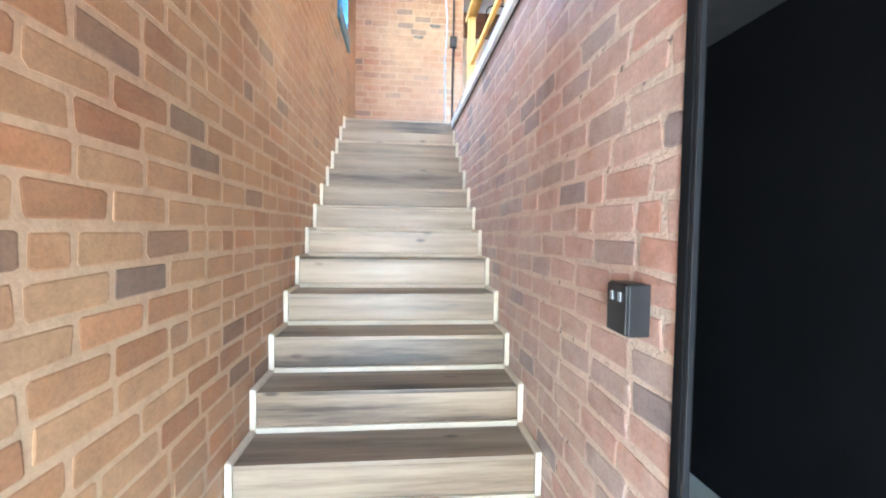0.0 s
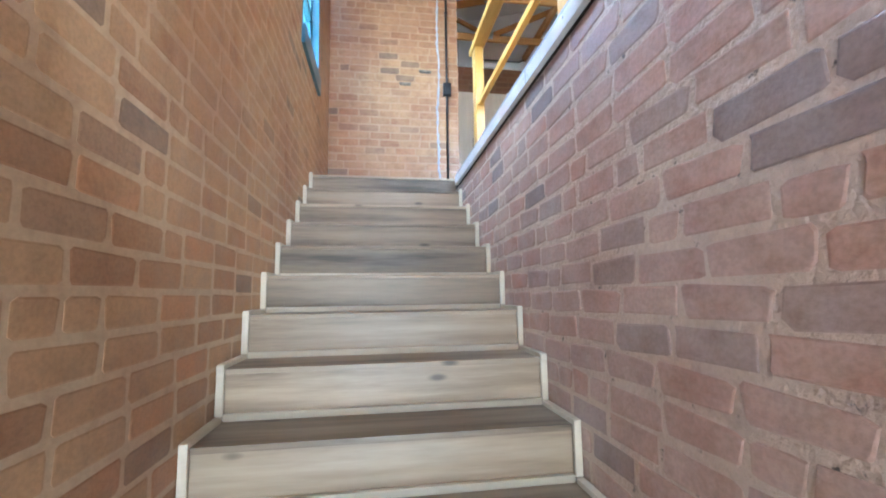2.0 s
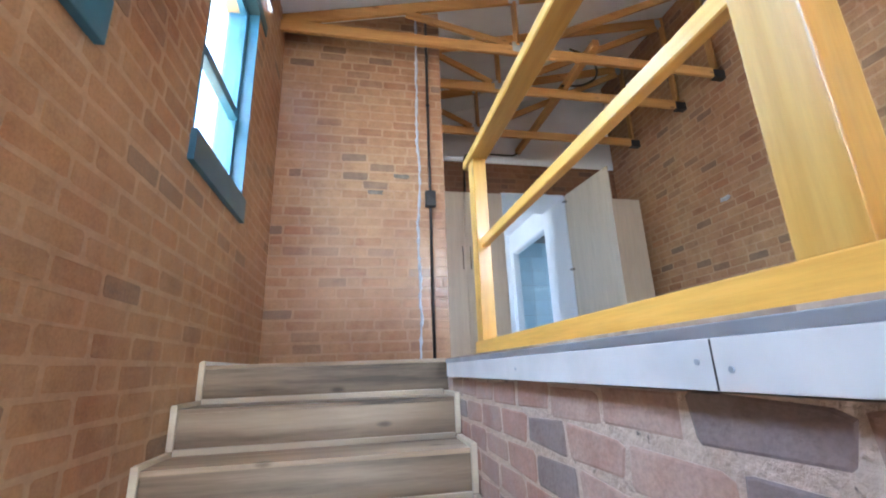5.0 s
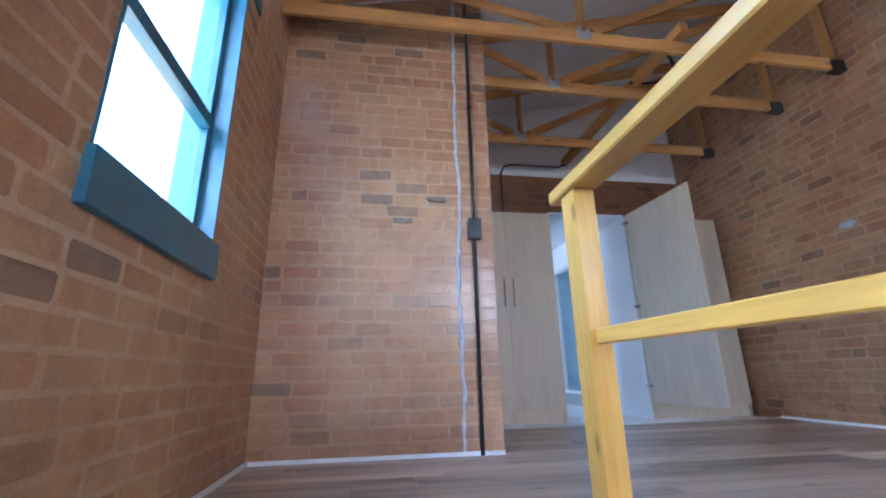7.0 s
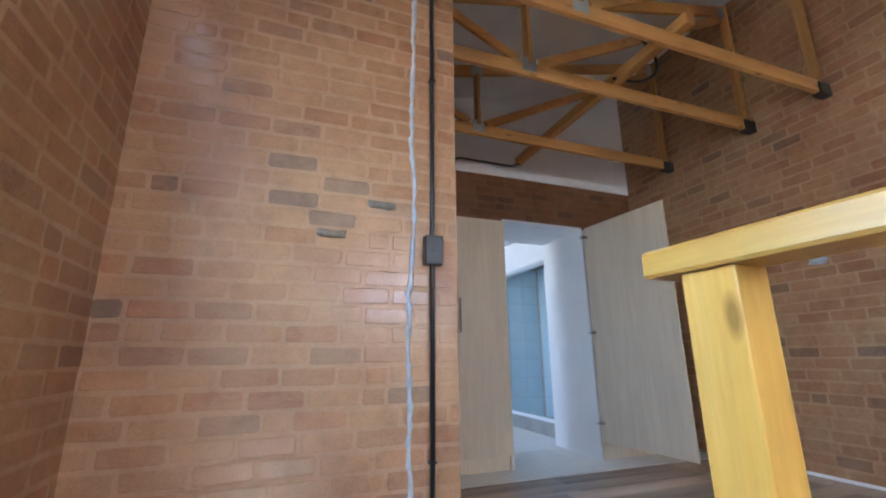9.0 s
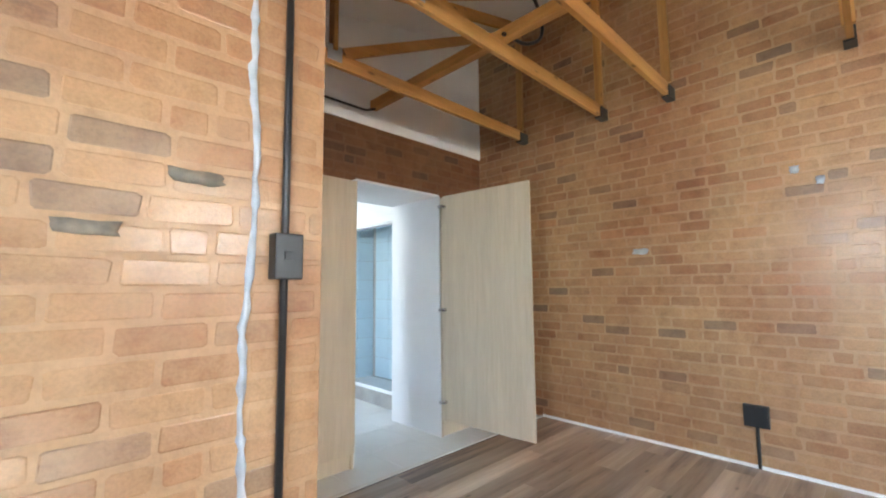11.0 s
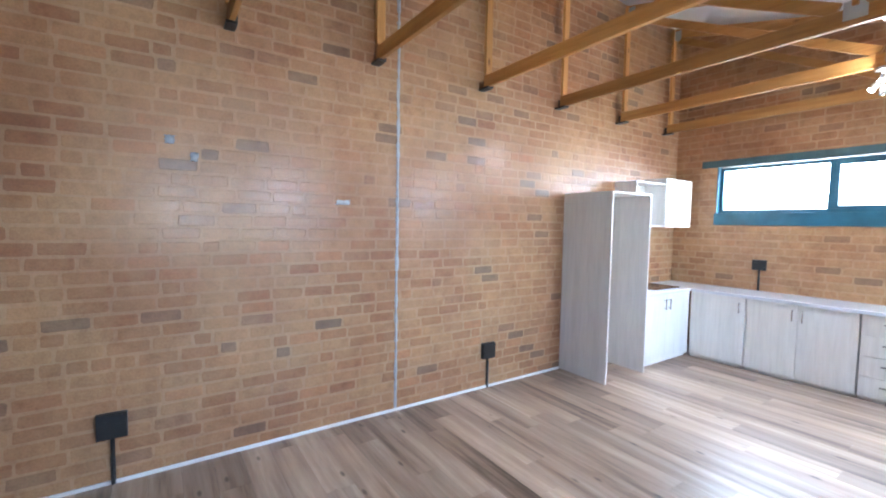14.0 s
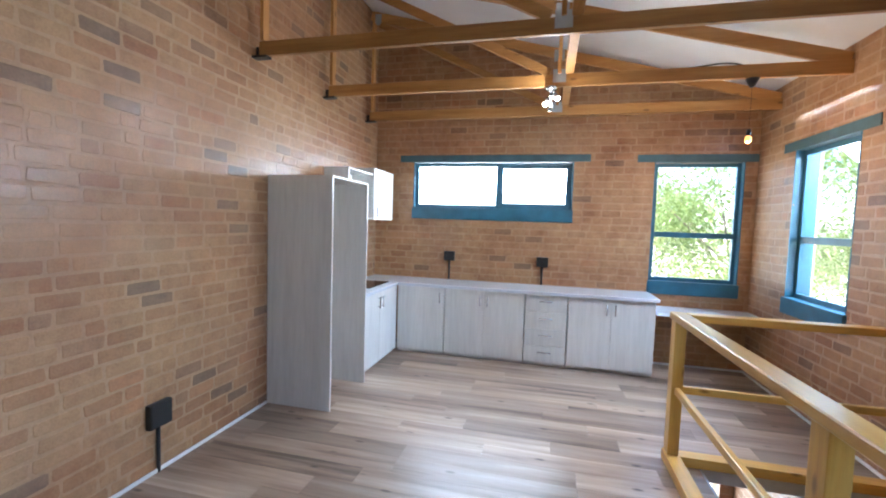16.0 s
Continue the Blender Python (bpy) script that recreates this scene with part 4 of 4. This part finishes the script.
# spot cluster under a truss
spt = holder("spotlight", (2.54, 0.99, 5.74), "chrome spotlight cluster under a roof truss, lit", "ceiling lamp")
hold("base", rod(bmesh.new(), (2.54, 0.985, 5.74), (2.54, 0.985, 5.71), 0.05, 20), M_CHROME, spt, "", True)
for dx, dy, dz in ((-0.05, 0.04, 0.02), (0.045, 0.03, -0.03), (0.0, -0.05, -0.06)):
    a = Vector((2.54 + dx * 0.4, 0.985 + dy * 0.4, 5.66 + dz))
    b = a + Vector((dx, dy, -0.08)) * 0.8
    hold("stem", rod(bmesh.new(), (2.54, 0.985, 5.712), a, 0.008, 8), M_CHROME, spt, "", True)
    hold("head", rod(bmesh.new(), a, b, 0.020, 16, 0.029), M_CHROME, spt, "", True)
    hold("bulb", rod(bmesh.new(), b, b + (b - a) * 0.04, 0.022, 16), M_SPOT, spt, "glowing spot bulb")
pen = holder("pendant_lamp", (0.86, 0.96, 5.74), "bare warm bulb hanging from a black ceiling rose", "pendant lamp")
hold("ceiling_rose", rod(bmesh.new(), (0.86, 0.96, 5.67), (0.86, 0.96, 5.741), 0.018, 20, 0.055), M_BLACK, pen, "", True)
hold("cord", rod(bmesh.new(), (0.86, 0.96, 5.29), (0.86, 0.96, 5.67), 0.0013, 6), M_BLACK, pen)
hold("lamp_holder", rod(bmesh.new(), (0.86, 0.96, 5.26), (0.86, 0.96, 5.31), 0.018, 14), M_BLACK, pen, "", True)
bm = bmesh.new()
bmesh.ops.create_uvsphere(bm, u_segments=20, v_segments=12, radius=0.026, matrix=Matrix.Translation((0.86, 0.96, 5.225)) @ Matrix.Diagonal((1, 1, 1.25, 1)))
hold("bulb", bm, M_BULB, pen, "glowing amber bulb", True)
# black steel door frame at the foot of the stairs
df = holder("door_2", (XS, 1.39, 0), "black steel door frame at the stair foot", "door", kind="structure")
hold("jamb", boxed(XS - 0.008, XS + 0.020, 1.382, 1.411, 0, 2.57, 0.003), M_FRAME_AND_DARK, df)
hold("stop", boxed(XS - 0.004, XS + 0.008, 1.370, 1.3815, 0, 2.57, 0.002), M_BLACK, df)


# ---------------------------------------------------------------- trees outside
def tree(at, height, spread, seed, leaves=2600):
    rnd = random.Random(seed)
    h = holder("tree", at, "leafy green garden tree outside the windows", "tree", "garden trees")
    bm = bmesh.new()
    c = Vector(at)
    rod(bm, c, c + Vector((0.1, 0.1, height * 0.45)), 0.16, 10, 0.10)
    tips = []
    for k in range(11):
        a = k * 2.4 + rnd.uniform(-0.4, 0.4)
        s = c + Vector((0.1, 0.1, height * rnd.uniform(0.28, 0.5)))
        e = s + Vector((math.cos(a) * spread * rnd.uniform(0.4, 0.95), math.sin(a) * spread * rnd.uniform(0.4, 0.95), height * rnd.uniform(0.1, 0.5)))
        rod(bm, s, e, 0.035, 7, 0.01)
        tips += [e, s.lerp(e, 0.6), s.lerp(e, 0.8)]
    hold("trunk", bm, M_BARK, h)
    vs, fs = [], []
    for k in range(leaves):
        p = rnd.choice(tips) + Vector((rnd.gauss(0, 1), rnd.gauss(0, 1), rnd.gauss(0, 0.7))) * spread * 0.17 - c
        d = Vector((rnd.gauss(0, 1), rnd.gauss(0, 1), rnd.gauss(-0.4, 0.6))).normalized()
        s = d.orthogonal().normalized()
        L = rnd.uniform(0.07, 0.17)
        w = L * 0.22
        b = len(vs)
        vs += [tuple(p), tuple(p + d * L * 0.5 + s * w), tuple(p + d * L + Vector((0, 0, -0.03))), tuple(p + d * L * 0.5 - s * w)]
        fs.append((b, b + 1, b + 2, b + 3))
    me = bpy.data.meshes.new("crown")
    me.from_pydata(vs, [], fs)
    me.materials.append(M_LEAF)
    cr = new("crown", me)
    cr.parent = h
    return h


tree((-2.2, -7.2, -0.15), 7.8, 2.9, 1, 18000)
tree((-0.6, -12.0, -0.15), 7.0, 2.8, 2, 12000)
tree((-5.2, -3.6, -0.15), 7.8, 2.8, 3, 13000)
tree((-7.0, -9.0, -0.15), 7.5, 3.2, 4, 12000)

# ---------------------------------------------------------------- planks and tiles
rnd = random.Random(21)
stock = {}
PW = 0.185
row = 0
y = YS
while y < 8.0:
    w = min(PW, 7.985 - y)
    if w < 0.02:
        break
    x = XW - rnd.uniform(0.1, 1.1)
    while x < XE:
        a, b = max(x, XW), min(x + 1.22, XE)
        x += 1.22
        yc = y + w / 2
        runs = [(a, b)]
        if YO < yc < TOPN + 0.05:
            runs = [(max(a, XS - 0.008), b)]
        elif yc > YN:
            runs = [(max(a, XN + 0.01), b)]
        for p, q in runs:
            if q - p < 0.04:
                continue
            key = (round(q - p, 3), round(w, 3))
            if key not in stock:
                stock[key] = put_mesh("plank", boxed(0.0006, key[0] - 0.0006, 0.0006, key[1] - 0.0006, -0.008, 0, 0.0012), M_FLOOR)
            ob = new("plank", stock[key])
            ob.parent = floor_up
            ob.location = (p, y, F - 0.0005)
    y += PW
    row += 1
tile_run(fl, "tile", M_TILE, lambda a, b: Matrix.Translation((1.72 + a, 8.025 + b, F - 0.006)), 7, 7, 0.45, 0.45, 0.004)
tile_run(wl, "tile", M_TILEBLUE, lambda a, b: Matrix.Translation((4.930, 9.06 + a, F + b)) @ Matrix(((0, 0, -1, 0), (1, 0, 0, 0), (0, -1, 0, 0), (0, 0, 0, 1))) @ Matrix.Diagonal((1, -1, 1, 1)), 6, 8, 0.33, 0.30, 0.004)
tile_run(wl, "tile", M_TILEBLUE, lambda a, b: Matrix.Translation((4.055 + a, 11.10, F + b)) @ Matrix(((1, 0, 0, 0), (0, 0, -1, 0), (0, 1, 0, 0), (0, 0, 0, 1))), 3, 8, 0.29, 0.30, 0.004)


def smear(at, along, out, w, h, mat, label, seed):
    """A thin irregular dab of paint or mortar on a wall."""
    rnd = random.Random(seed)
    o, a, n = Vector(at), Vector(along), Vector(out)
    bm = bmesh.new()
    ring = []
    for k in range(16):
        t = k * math.tau / 16
        r = rnd.uniform(0.75, 1.1) / max(abs(math.cos(t)), abs(math.sin(t)))
        ring.append((r * math.cos(t) * w / 2, r * math.sin(t) * h / 2))
    lo = [bm.verts.new(o + a * u + Vector((0, 0, v)) + n * 0.004) for u, v in ring]
    hi = [bm.verts.new(o + a * u * 0.9 + Vector((0, 0, v * 0.9)) + n * 0.011) for u, v in ring]
    for k in range(16):
        bm.faces.new((lo[k], lo[(k + 1) % 16], hi[(k + 1) % 16], hi[k]))
    bm.faces.new(hi)
    thing("wall_smear", bm, mat, label, "smear", "dabs on the brickwork", smooth=True)


for k, (y, z, w, h) in enumerate(((6.904, 4.411, 0.15, 0.055), (4.60, 4.58, 0.12, 0.04), (5.78, 4.94, 0.06, 0.06), (5.64, 4.84, 0.05, 0.06))):
    smear((XE, y, z), (0, 1, 0), (-1, 0, 0), w, h, M_SEAL, "white paint dab on the brick wall", 50 + k)
for k, (x, z, w, h) in enumerate(((1.285, 4.425, 0.15, 0.045), (1.035, 4.255, 0.15, 0.04))):
    smear((x, YN, z), (1, 0, 0), (0, -1, 0), w, h, M_DAB, "grey mortar dab on the brick wall", 60 + k)
